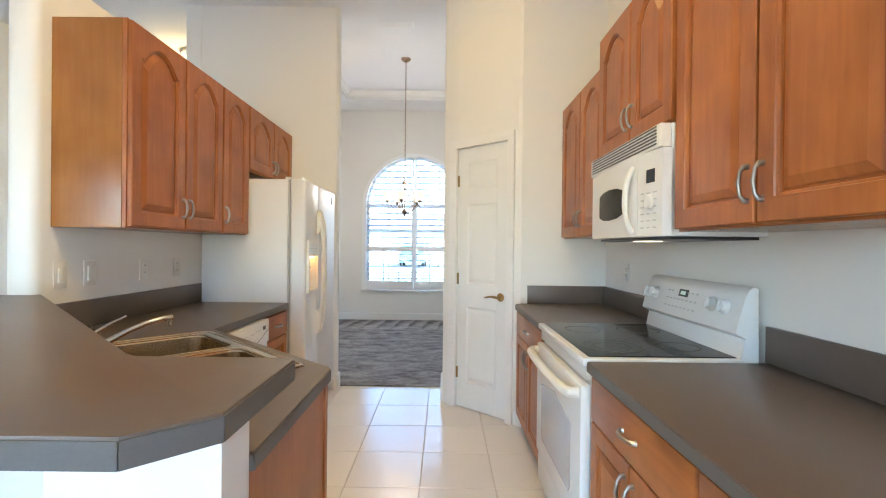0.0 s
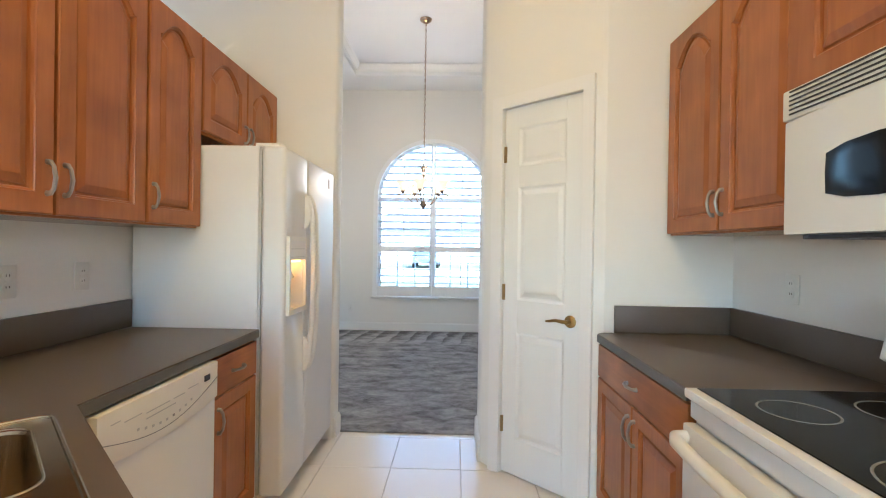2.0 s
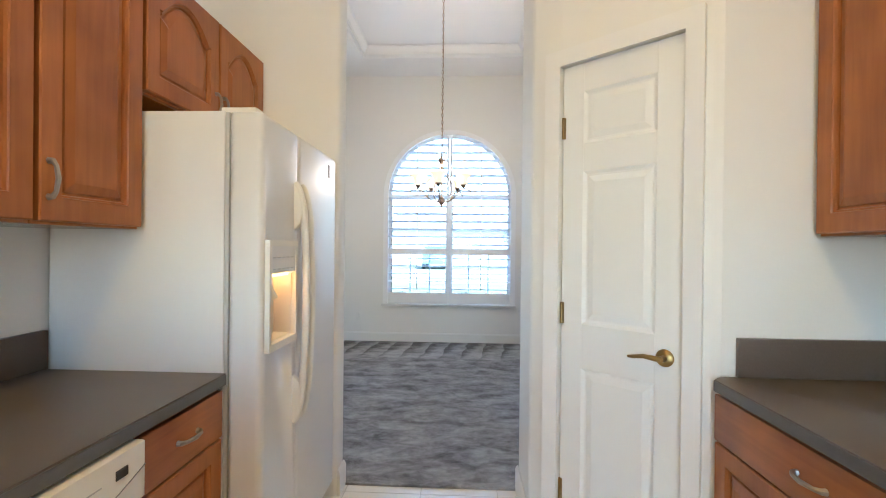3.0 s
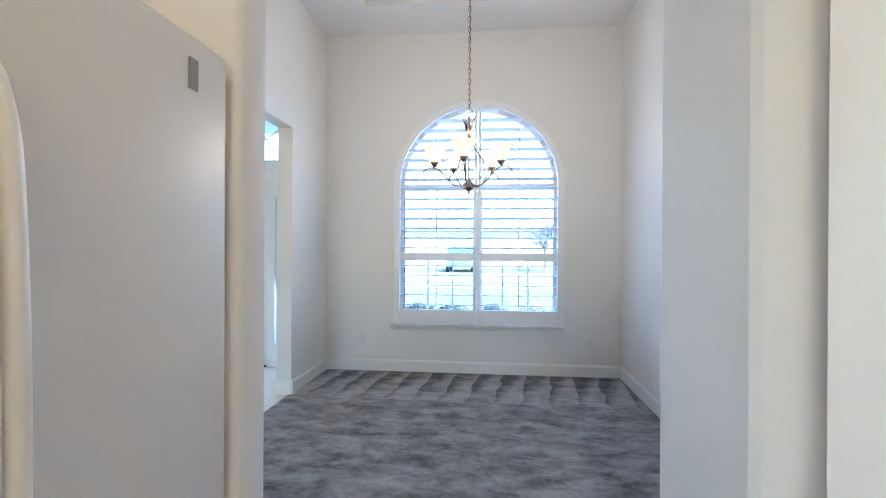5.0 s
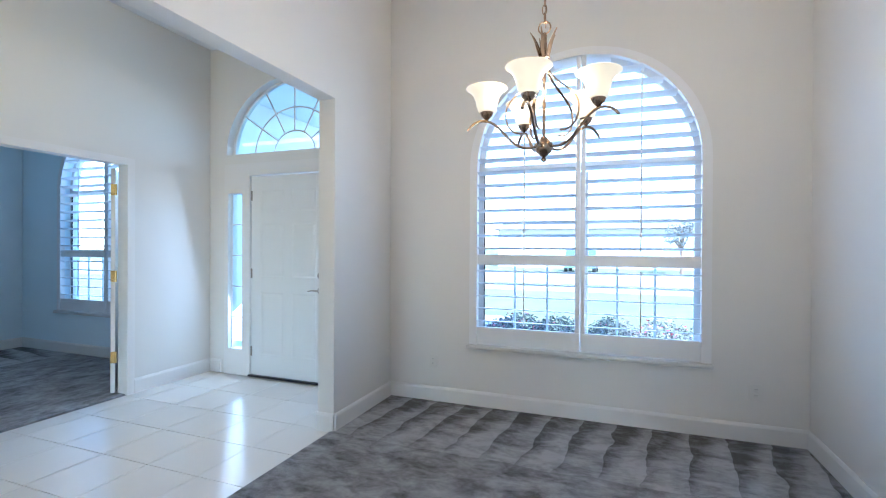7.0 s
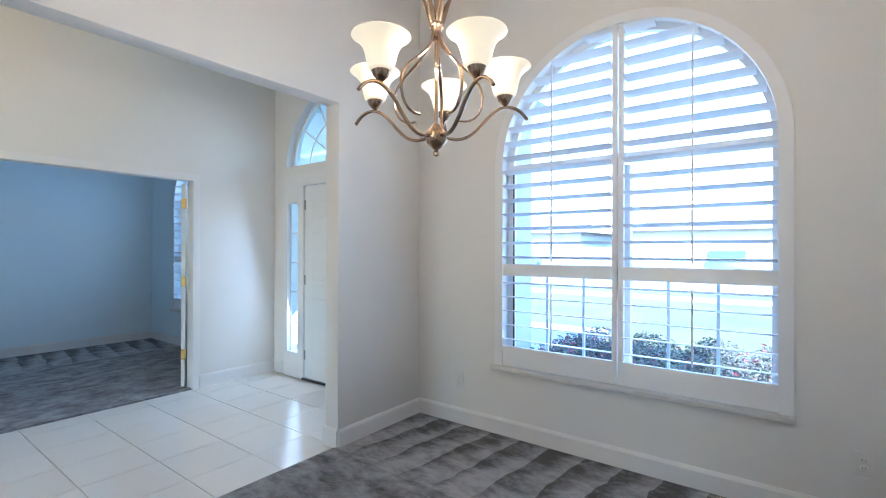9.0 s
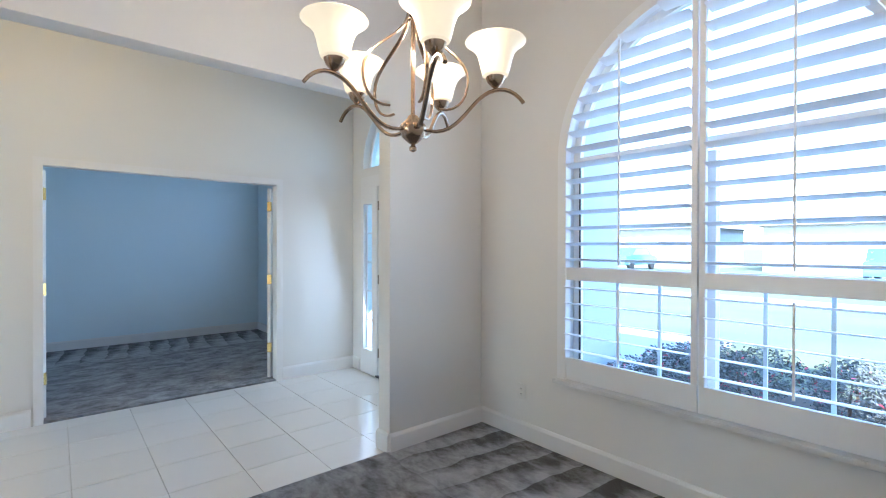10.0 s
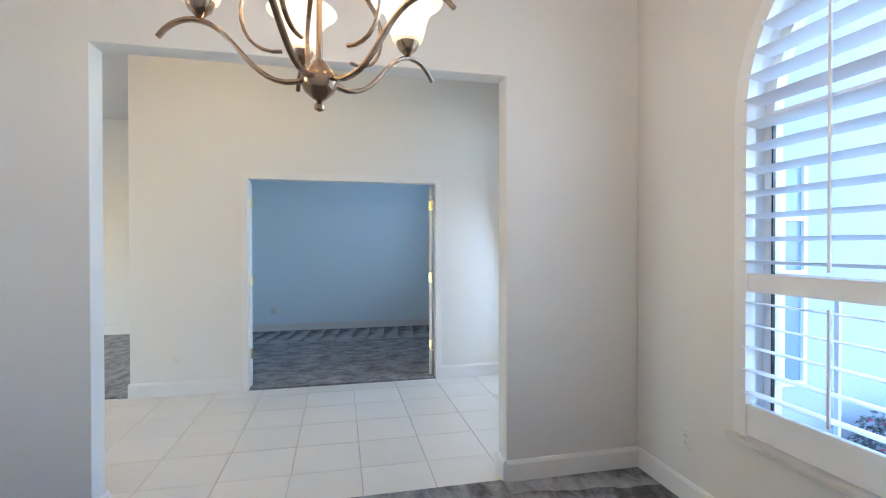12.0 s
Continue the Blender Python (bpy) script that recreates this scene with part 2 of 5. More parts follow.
BARK = material("tree_bark", (0.12, 0.08, 0.05), 0.9, noise_scale=8, vary=0.3, stretch=(4, 4, 0.6))


def glass_material(name, color=(0.87, 0.95, 1.0), rough=0.0):
    m = bpy.data.materials.new(name)
    m.use_nodes = True
    b = m.node_tree.nodes["Principled BSDF"]
    b.inputs["Base Color"].default_value = (*color, 1)
    b.inputs["Roughness"].default_value = rough
    b.inputs["Transmission Weight"].default_value = 1.0
    b.inputs["IOR"].default_value = 1.02
    return m


GLASS = glass_material("window_glass")
FROST = glass_material("frosted_pane", (0.84, 0.98, 1.0), 0.25)
TINT = glass_material("tinted_glass", (0.78, 0.95, 1.0), 0.05)


# ---- mesh helpers ----
def box(bm, x0, x1, y0, y1, z0, z1, bevel=0.0, seg=2):
    vs = [bm.verts.new((x, y, z)) for x in (x0, x1) for y in (y0, y1) for z in (z0, z1)]
    fs = [bm.faces.new([vs[i] for i in f]) for f in ((0, 1, 3, 2), (4, 6, 7, 5), (0, 4, 5, 1), (2, 3, 7, 6), (0, 2, 6, 4), (1, 5, 7, 3))]
    if bevel:
        es = list({e for f in fs for e in f.edges})
        bmesh.ops.bevel(bm, geom=es, offset=bevel, segments=seg, affect="EDGES", profile=0.6)
    return bm


def cube(x0, x1, y0, y1, z0, z1, bevel=0.0, seg=2):
    return box(bmesh.new(), x0, x1, y0, y1, z0, z1, bevel, seg)


def prism(points, z0, z1, bm=None, bevel=0.0, axis="z"):
    """A closed outline pushed from z0 to z1 (axis y: the outline is (x, z))."""
    bm = bm or bmesh.new()
    put = (lambda p, d: (p[0], p[1], d)) if axis == "z" else ((lambda p, d: (p[0], d, p[1])) if axis == "y" else (lambda p, d: (d, p[0], p[1])))
    lo, hi = [bm.verts.new(put(p, z0)) for p in points], [bm.verts.new(put(p, z1)) for p in points]
    caps = [bm.faces.new(lo), bm.faces.new(hi)]
    k = len(points)
    for i in range(k):
        bm.faces.new((lo[i], lo[(i + 1) % k], hi[(i + 1) % k], hi[i]))
    bmesh.ops.recalc_face_normals(bm, faces=bm.faces)
    if bevel:
        bmesh.ops.bevel(bm, geom=list({e for f in caps for e in f.edges}), offset=bevel, segments=2, affect="EDGES", profile=0.6)
    return bm


def loops(rings, bm=None, close=True, caps=True):
    """Skin over rings of points."""
    bm = bm or bmesh.new()
    rows = [[bm.verts.new(p) for p in r] for r in rings]
    k = len(rows[0])
    for a, b in zip(rows, rows[1:]):
        for i in range(k if close else k - 1):
            bm.faces.new((a[i], a[(i + 1) % k], b[(i + 1) % k], b[i]))
    if caps:
        bm.faces.new(rows[0][::-1])
        bm.faces.new(rows[-1])
    bmesh.ops.recalc_face_normals(bm, faces=bm.faces)
    return bm


def lathe(profile, seg=24, bm=None, caps=True, at=(0, 0, 0)):
    return loops([[(at[0] + r * math.cos(2 * math.pi * i / seg), at[1] + r * math.sin(2 * math.pi * i / seg), at[2] + z) for i in range(seg)] for r, z in profile], bm, caps=caps)


def tube(points, radius, seg=8, bm=None, flat=1.0):
    """A round bar along points; radius may be one number or one for each point."""
    pts = [Vector(p) for p in points]
    rad = radius if isinstance(radius, (list, tuple)) else [radius] * len(pts)
    side, rings = None, []
    for i, p in enumerate(pts):
        d = (pts[min(i + 1, len(pts) - 1)] - pts[max(i - 1, 0)]).normalized()
        if side is None:
            side = d.orthogonal().normalized()
        side = (side - d * side.dot(d)).normalized()
        up = d.cross(side)
        rings.append([p + rad[i] * (math.cos(a) * side + flat * math.sin(a) * up) for a in (2 * math.pi * k / seg for k in range(seg))])
    return loops(rings, bm)


def arc(fn, count):
    return [fn(i / (count - 1)) for i in range(count)]


def bezier(p0, p1, p2, p3, count=10):
    p0, p1, p2, p3 = map(Vector, (p0, p1, p2, p3))
    return arc(lambda t: p0 * (1 - t) ** 3 + p1 * 3 * t * (1 - t) ** 2 + p2 * 3 * t * t * (1 - t) + p3 * t ** 3, count)


def mesh_of(name, bm, mat, smooth=False, crease=38):
    me = bpy.data.meshes.new(name)
    bm.to_mesh(me)
    bm.free()
    me.materials.append(mat)
    if smooth:
        for p in me.polygons:
            p.use_smooth = True
        me.set_sharp_from_angle(angle=radians(crease))
    return me


def solid(name, bm, mat, label="", category="", kind="structure", smooth=False):
    return tagged(new(name, mesh_of(name, bm, mat, smooth)), label, category, "", kind)


def thing(name, label, category, group="", at=None):
    return tagged(new(name), label, category, group)


def part(name, bm, mat, parent, label="", smooth=True, crease=38):
    ob = new(name, mesh_of(name, bm, mat, smooth, crease))
    ob.parent = parent
    if label:
        ob["label"] = label
    return ob


def piece(name, me, parent, loc=(0, 0, 0)):
    ob = new(name, me)
    ob.parent = parent
    ob.location = loc
    return ob


def outlet(x, y, z, yaw, toggle=False, wide=1):
    """A cover plate on a wall; it faces local -y."""
    t = thing("light_switch" if toggle else "wall_outlet", "white plastic rocker switch plate on the wall" if toggle else "white plastic duplex outlet plate on the wall", "switch" if toggle else "outlet", "wall plates")
    w = 0.036 * wide
    part("plate", cube(-w, w, -0.006, 0, -0.058, 0.058, 0.003), PLASTIC, t)
    for k in range(wide):
        cx = (k - (wide - 1) / 2) * 0.046
        if toggle:
            part("rocker", cube(cx - 0.017, cx + 0.017, -0.011, -0.005, -0.034, 0.034, 0.003), PLASTIC, t)
        else:
            for s in (-0.02, 0.02):
                sock = part("socket", lathe([(0.0165, 0), (0.0165, 0.003), (0.0145, 0.004)], 16), PLASTIC, t)
                sock.matrix_basis = pose(cx, -0.005, s, 90, 0, 0)
                for dx in (-0.006, 0.006):
                    part("slot", cube(cx + dx - 0.001, cx + dx + 0.001, -0.0098, -0.009, s - 0.002, s + 0.006), DARK, sock).matrix_parent_inverse = sock.matrix_basis.inverted()
    t.matrix_basis = pose(x, y, z, 0, 0, yaw)
    return t


# ---- structure ----
NORTH, EAST_D, WEST_D = 8.01, 0.96, -2.16
FOYER_N = 8.06
DEN, DENFAR = -4.36, -7.55


def arch_pts(cx, z, rx, rz, count=25, a0=0.0, a1=math.pi):
    return [(cx + rx * math.cos(a0 + (a1 - a0) * i / (count - 1)), z + rz * math.sin(a0 + (a1 - a0) * i / (count - 1))) for i in range(count)]


def wall_with_arch(bm, x0, x1, y0, y1, top, cx, half, sill, spring, rise):
    prism([(x0, 0), (cx - half, 0), (cx - half, top), (x0, top)], y0, y1, bm, axis="y")
    prism([(cx + half, 0), (x1, 0), (x1, top), (cx + half, top)], y0, y1, bm, axis="y")
    if sill > 0:
        prism([(cx - half, 0), (cx + half, 0), (cx + half, sill), (cx - half, sill)], y0, y1, bm, axis="y")
    prism([(cx + half, top)] + arch_pts(cx, spring, half, rise) + [(cx - half, top)], y0, y1, bm, axis="y")
    return bm


WIN_D, WIN_DEN = -0.517, -5.92
solid("wall_dining_north", wall_with_arch(bmesh.new(), -2.23, 1.085, NORTH, 8.22, 3.9, WIN_D, 0.85, 0.52, 2.01, 0.85), PAINT, "white painted dining room wall with an arched window opening", "wall")
solid("wall_den_north", wall_with_arch(bmesh.new(), -7.7, -4.42, NORTH, 8.22, 3.9, WIN_DEN, 0.85, 0.52, 2.01, 0.85), DENPAINT, "study wall coloured daylight blue, with an arched window opening", "wall")
foyer = bmesh.new()
FC = -3.33
prism([(-4.42, 0), (-4.14, 0), (-4.14, 2.2), (-4.42, 2.2)], FOYER_N, 8.22, foyer, axis="y")
prism([(-2.52, 0), (-2.23, 0), (-2.23, 2.2), (-2.52, 2.2)], FOYER_N, 8.22, foyer, axis="y")
prism([(-4.42, 2.2), (-2.23, 2.2), (-2.23, 2.3), (-4.42, 2.3)], FOYER_N, 8.22, foyer, axis="y")
prism([(-4.42, 2.3), (FC - 0.81, 2.3), (FC - 0.81, 3.9), (-4.42, 3.9)], FOYER_N, 8.22, foyer, axis="y")
prism([(FC + 0.81, 2.3), (-2.23, 2.3), (-2.23, 3.9), (FC + 0.81, 3.9)], FOYER_N, 8.22, foyer, axis="y")
prism([(FC + 0.81, 3.9)] + arch_pts(FC, 2.3, 0.81, 0.76) + [(FC - 0.81, 3.9)], FOYER_N, 8.22, foyer, axis="y")
solid("wall_foyer_north", foyer, PAINT, "white entrance wall with door and arched transom openings", "wall")
solid("wall_dining_west", prism([(4.09, 0), (4.965, 0), (4.965, 2.412), (7.12, 2.412), (7.12, 0), (8.009, 0), (8.009, 3.9), (4.09, 3.9)], -2.305, WEST_D, axis="x", bevel=0.022), PAINT, "white wall with a wide cased opening to the foyer", "wall", smooth=True)
solid("wall_dining_east", cube(EAST_D, 1.085, 4.236, 8.009, 0, 3.9), PAINT, "plain white painted dining room wall", "wall")
solid("wall_fridge_end", prism([(-2.164, 4.10), (-0.975, 4.10), (-0.96, 4.108), (-0.953, 4.122), (-0.953, 4.22), (-0.96, 4.234), (-0.975, 4.242), (-2.164, 4.242)], 0, 3.9), PAINT, "tall white wall end with rounded corner beside the refrigerator", "wall", smooth=True)
# corner pantry: the slanted wall with its doorway
P0, P1 = Vector((0.102, 3.722)), Vector((0.465, 3.385))
PD = (P1 - P0).normalized()
PN = Vector((-PD.y, PD.x))
PW = (P1 - P0).length
pantry = bmesh.new()
prism([(0.0, 3.855), (0.008, 3.835), tuple(P0), tuple(P0 + PN * 0.11), (0.12, 3.94), (0.12, 4.12), (EAST_D - 0.001, 4.12), (EAST_D - 0.001, 4.236), (0.018, 4.236), (0.005, 4.228), (0.0, 4.21)], 0, 3.9, pantry)
prism([tuple(P1), (0.53, 3.325), (0.555, 3.31), (1.16, 3.31), (1.16, 3.42), (0.58, 3.42), tuple(P1 + PN * 0.11)], 0, 3.9, pantry)
prism([tuple(P0), tuple(P1), tuple(P1 + PN * 0.11), tuple(P0 + PN * 0.11)], 2.072, 3.9, pantry)
solid("wall_pantry", pantry, PAINT, "white slanted corner wall round the pantry doorway", "wall")
solid("wall_kitchen_east", cube(1.16, 1.29, -4.0, 4.236, 0, 3.9), PAINT, "white painted kitchen wall", "wall")
solid("wall_kitchen_west", prism([(-1.70, 1.95), (-1.712, 1.926), (-1.735, 1.915), (-1.80, 1.915), (-1.823, 1.926), (-1.835, 1.95), (-1.835, 4.089), (-1.70, 4.089)], 0, 2.45, bevel=0.012), PAINT, "white partition wall with open space above it", "wall", smooth=True)
solid("wall_den_east", prism([(4.26, 0), (5.29, 0), (5.29, 2.065), (7.15, 2.065), (7.15, 0), (8.059, 0), (8.059, 3.9), (4.26, 3.9)], DEN - 0.12, DEN, axis="x", bevel=0.012), PAINT, "cream painted foyer wall with a double doorway to the study", "wall", smooth=True)
solid("wall_den_far", cube(DENFAR - 0.12, DENFAR, 4.37, 8.009, 0, 3.9), DENPAINT, "far wall of the study, coloured daylight blue", "wall")
solid("wall_den_lining", cube(DENFAR, DEN - 0.121, 4.3695, 4.38, 0, 3.44), DENPAINT, "wall of the study, coloured daylight blue", "wall")
solid("wall_den_south", cube(-7.8, DEN - 0.121, 4.26, 4.369, 0, 3.9), PAINT, "painted wall between study and living room", "wall")
solid("wall_living_west", cube(-7.92, -7.8, -4.0, 4.369, 0, 3.9), PAINT, "cream painted living room wall", "wall")
back = bmesh.new()
box(back, -7.92, -6.0, -4.12, -4.0, 0, 3.9)
box(back, -3.2, -2.0, -4.12, -4.0, 0, 3.9)
box(back, -6.0, -3.2, -4.12, -4.0, 2.35, 3.9)
box(back, 0.8, 1.29, -4.12, -4.0, 0, 3.9)
box(back, -2.0, 0.8, -4.12, -4.0, 2.35, 3.9)
solid("wall_living_south", back, PAINT, "painted wall with a wide sliding door opening", "wall")


def sliding_door(x):
    slider = thing("sliding_door", "unseen white framed glass sliding door in the back wall", "door", "sliding doors")
    slider["kind"] = "structure"
    for x0, x1, yy in ((x, x + 1.42, -4.06), (x + 1.38, x + 2.8, -4.09)):
        fr = bmesh.new()
        for a in ((x0, x0 + 0.06, 0, 2.35), (x1 - 0.06, x1, 0, 2.35), (x0 + 0.06, x1 - 0.06, 0, 0.08), (x0 + 0.06, x1 - 0.06, 2.28, 2.35)):
            box(fr, a[0], a[1], yy - 0.015, yy + 0.015, a[2], a[3])
        part("frame", fr, TRIM, slider)
        p = part("pane", cube(x0 + 0.06, x1 - 0.06, yy - 0.003, yy + 0.003, 0.08, 2.28), GLASS, slider)
        p.visible_shadow = False


sliding_door(-2.0)
# Second door is added out of view, an opening for the living room's extra daylight.
sliding_door(-6.0)
solid("ceiling_house", cube(-7.92, 1.29, -4.12, 4.235, 3.40, 3.55), CEIL, "textured white ceiling of kitchen and living room", "ceiling")
solid("ceiling_foyer", cube(-7.7, -2.296, 4.236, 8.22, 3.45, 3.6), CEIL, "textured white foyer ceiling", "ceiling")
# dining ceiling: a flat border, a stepped crown and a raised tray
tr = bmesh.new()
TX0, TX1, TY0, TY1 = WEST_D + 0.58, EAST_D - 0.58, 4.236 + 0.6, NORTH - 0.6
for a in ((WEST_D, TX0, 4.236, NORTH), (TX1, EAST_D, 4.236, NORTH), (TX0, TX1, 4.236, TY0), (TX0, TX1, TY1, NORTH)):
    box(tr, a[0], a[1], a[2], a[3], 3.63, 3.85)
box(tr, WEST_D, EAST_D, 4.236, NORTH, 3.77, 3.9)
solid("ceiling_dining", tr, CEIL, "white tray ceiling with a raised centre", "ceiling")


def crown(name, x0, x1, y0, y1, z, drop, depth):
    """A stepped moulding that runs round the inside of a rectangle."""
    rings = []
    for d, h in ((0, -drop), (depth * 0.25, -drop), (depth * 0.35, -drop * 0.7), (depth * 0.75, -drop * 0.3), (depth * 0.85, -drop * 0.12), (depth, -drop * 0.1), (depth, 0), (0, 0)):
        rings.append([(x0 + d, y0 + d, z + h), (x1 - d, y0 + d, z + h), (x1 - d, y1 - d, z + h), (x0 + d, y1 - d, z + h)])
    rings.append(rings[0])
    return solid(name, loops(rings, caps=False), TRIM, "white painted crown moulding", "moulding")


crown("trim_crown_tray", TX0 + 0.003, TX1 - 0.003, TY0 + 0.003, TY1 - 0.003, 3.767, 0.09, 0.07)

# Unseen slab seals light leaks; its back overhang is stretched to block sun and sky.
solid("roof", cube(-8.3, 1.7, -7.4, 8.8, 3.905, 4.1), ROOF, "unseen flat grey shingle roof, its long back overhang blocking sun and sky", "roof")

# floors
solid("floor", cube(-7.92, 1.29, -4.12, 8.22, -0.14, -0.006), GROUT, "tile floor laid with grout joints", "floor")
carpet = solid("floor_carpet_dining", cube(WEST_D - 0.02, EAST_D, 4.23, NORTH, -0.005, 0.012), CARPET, "dark grey carpet with vacuum strokes", "carpet")
den_carpet = solid("floor_carpet_den", cube(DENFAR, DEN - 0.02, 4.37, NORTH, -0.005, 0.012), DENCARPET, "dark grey carpet in the study", "carpet")
solid("floor_carpet_living", cube(-7.8, DEN - 0.02, -4.0, 4.26, -0.005, 0.012), CARPET, "grey carpet in the living room", "carpet")

# baseboards
BB = 0.135


def baseboard(x0, y0, x1, y1):
    """A board along a wall from one corner to the next; the room lies to its left."""
    d = Vector((x1 - x0, y1 - y0))
    ln = d.length
    prof = [(0, 0), (0.016, 0), (0.016, BB - 0.02), (0.011, BB - 0.008), (0.006, BB), (0, BB)]
    ob = solid("baseboard", prism(prof, 0, ln, axis="x"), TRIM, "white painted wooden baseboard along the wall", "baseboard")
    ob.matrix_basis = pose(x0, y0, 0.0, 0, 0, math.degrees(math.atan2(d.y, d.x)))
    return ob


baseboard(EAST_D, NORTH, WEST_D, NORTH)
baseboard(EAST_D, 4.24, EAST_D, NORTH - 0.016)
baseboard(WEST_D, NORTH - 0.016, WEST_D, 7.12)
baseboard(WEST_D, 4.965, WEST_D, 4.24)
baseboard(WEST_D, 7.12, -2.305, 7.12)
baseboard(-2.305, 4.965, WEST_D, 4.965)
baseboard(-2.305, 7.12, -2.305, FOYER_N)
baseboard(DEN, FOYER_N, DEN, 7.215)
baseboard(DEN, 5.215, DEN, 4.26)
baseboard(-4.2, FOYER_N, DEN, FOYER_N)
baseboard(DENFAR, NORTH, DENFAR, 4.37)
baseboard(DEN - 0.12, NORTH, DENFAR, NORTH)
baseboard(-7.8, 4.26, -7.8, -4.0)
baseboard(DEN, 4.26, -7.8, 4.26)
baseboard(0.0, 3.84, 0.0, 4.236)
baseboard(-0.953, 4.232, -0.953, 4.11)


# ---- windows ----
def arched_window(cx, name):
    """Plantation shutters in an arched opening: frame, four louvred panels, tilt rods, sill, glazing behind."""
    w = thing(name, "arched window with white plantation shutters and a marble sill", "window")
    w["kind"] = "structure"
    fr = bmesh.new()
    y0, y1 = NORTH - 0.022, NORTH + 0.03
    outer = [(cx + 0.895, 0.53)] + arch_pts(cx, 2.01, 0.895, 0.885, 33) + [(cx - 0.895, 0.53)]
    inner = [(cx + 0.83, 0.53)] + arch_pts(cx, 2.01, 0.83, 0.825, 33) + [(cx - 0.83, 0.53)]
    a = [[fr.verts.new((p[0], y, p[1])) for p in ring] for ring, y in ((outer, NORTH - 0.001), (outer, y0), (inner, y0), (inner, y1))]
    for r, s in zip(a, a[1:]):
        for i in range(len(r) - 1):
            fr.faces.new((r[i], r[i + 1], s[i + 1], s[i]))
    bmesh.ops.recalc_face_normals(fr, faces=fr.faces)
    part("frame", fr, SHUTTER, w)
    sill = bmesh.new()
    box(sill, cx - 0.915, cx + 0.905, NORTH - 0.055, NORTH + 0.1, 0.497, 0.529, 0.008)
    part("sill", sill, MARBLE, w, "white veined marble sill")
    ys0, ys1 = NORTH - 0.014, NORTH + 0.016
    rails = bmesh.new()
    box(rails, cx - 0.829, cx - 0.004, ys0, ys1, 0.535, 0.68, 0.003)
    part("bottom_rail", rails, SHUTTER, w)
    part("bottom_rail", cube(cx + 0.004, cx + 0.829, ys0, ys1, 0.535, 0.68, 0.003), SHUTTER, w)
    for s in (-1, 1):
        xa, xb = (cx - 0.829, cx - 0.004) if s < 0 else (cx + 0.004, cx + 0.829)
        part("middle_rail", cube(xa, xb, ys0, ys1, 1.20, 1.285, 0.003), SHUTTER, w)
        inner_x = xb if s < 0 else xa
        part("stile", cube(min(inner_x, inner_x + s * 0.032), max(inner_x, inner_x + s * 0.032), ys0 - 0.001, ys1 + 0.001, 0.68, 2.83, 0.003), SHUTTER, w)
        rod_x = cx + s * 0.43
        part("tilt_rod", cube(rod_x - 0.005, rod_x + 0.005, NORTH - 0.062, NORTH - 0.052, 0.72, 1.17), SHUTTER, w)
        part("tilt_rod", cube(rod_x - 0.005, rod_x + 0.005, NORTH - 0.062, NORTH - 0.052, 1.31, 2.66), SHUTTER, w)
        zs = [0.732 + 0.104 * k for k in range(5)] + [1.337 + 0.104 * k for k in range(15)]
        for z in zs:
            reach = 0.827 if z < 2.01 else math.sqrt(max(0.0, 0.823 ** 2 - (z + 0.012 - 2.01) ** 2))
            near = 0.037
            if reach - near < 0.05:
                continue
            prof = [(0.056 * math.cos(q), 0.0055 * math.sin(q)) for q in (2 * math.pi * k / 8 for k in range(8))]
            tilt = radians(-9)
            ring = [(py * math.cos(tilt) - pz * math.sin(tilt), py * math.sin(tilt) + pz * math.cos(tilt)) for py, pz in prof]
            xs = sorted((cx + s * near, cx + s * reach))
            part("louver", loops([[(x, NORTH + 0.004 + py, z + pz) for py, pz in ring] for x in xs]), SHUTTER, w)
    # the sash behind the shutters
    sash = bmesh.new()
    outer = [(cx + 0.849, 0.53)] + arch_pts(cx, 2.01, 0.849, 0.849, 33) + [(cx - 0.849, 0.53)]
    inner = [(cx + 0.80, 0.58)] + arch_pts(cx, 2.01, 0.80, 0.80, 33) + [(cx - 0.80, 0.58)]
    k = len(outer)
    rows = [[sash.verts.new((p[0], y, p[1])) for p in ring] for ring, y in ((outer, 8.15), (outer, 8.11), (inner, 8.11), (inner, 8.15))]
    for r, s2 in zip(rows, rows[1:] + rows[:1]):
        for i in range(k):
            sash.faces.new((r[i], r[(i + 1) % k], s2[(i + 1) % k], s2[i]))
    bmesh.ops.recalc_face_normals(sash, faces=sash.faces)
    box(sash, cx - 0.8, cx + 0.8, 8.11, 8.15, 1.97, 2.03)
    box(sash, cx - 0.8, cx + 0.8, 8.11, 8.15, 1.24, 1.285)
    box(sash, cx - 0.05, cx + 0.05, 8.10, 8.16, 0.58, 1.95)
    for dx in (-0.54, -0.27, 0.27, 0.54):
        box(sash, cx + dx - 0.009, cx + dx + 0.009, 8.135, 8.15, 0.58, 1.24)
    part("sash", sash, TRIM, w)
    part("seal", cube(cx - 0.798, cx - 0.790, 8.095, 8.109, 0.58, 1.97), DARK, w, "dark rubber window seal")
    pane = part("pane", prism([(cx + 0.805, 0.575)] + arch_pts(cx, 2.01, 0.805, 0.805, 33) + [(cx - 0.805, 0.575)], 8.128, 8.132, axis="y"), GLASS, w)
    pane.visible_shadow = False
    return w


arched_window(WIN_D, "window_1")
arched_window(WIN_DEN, "window_2")


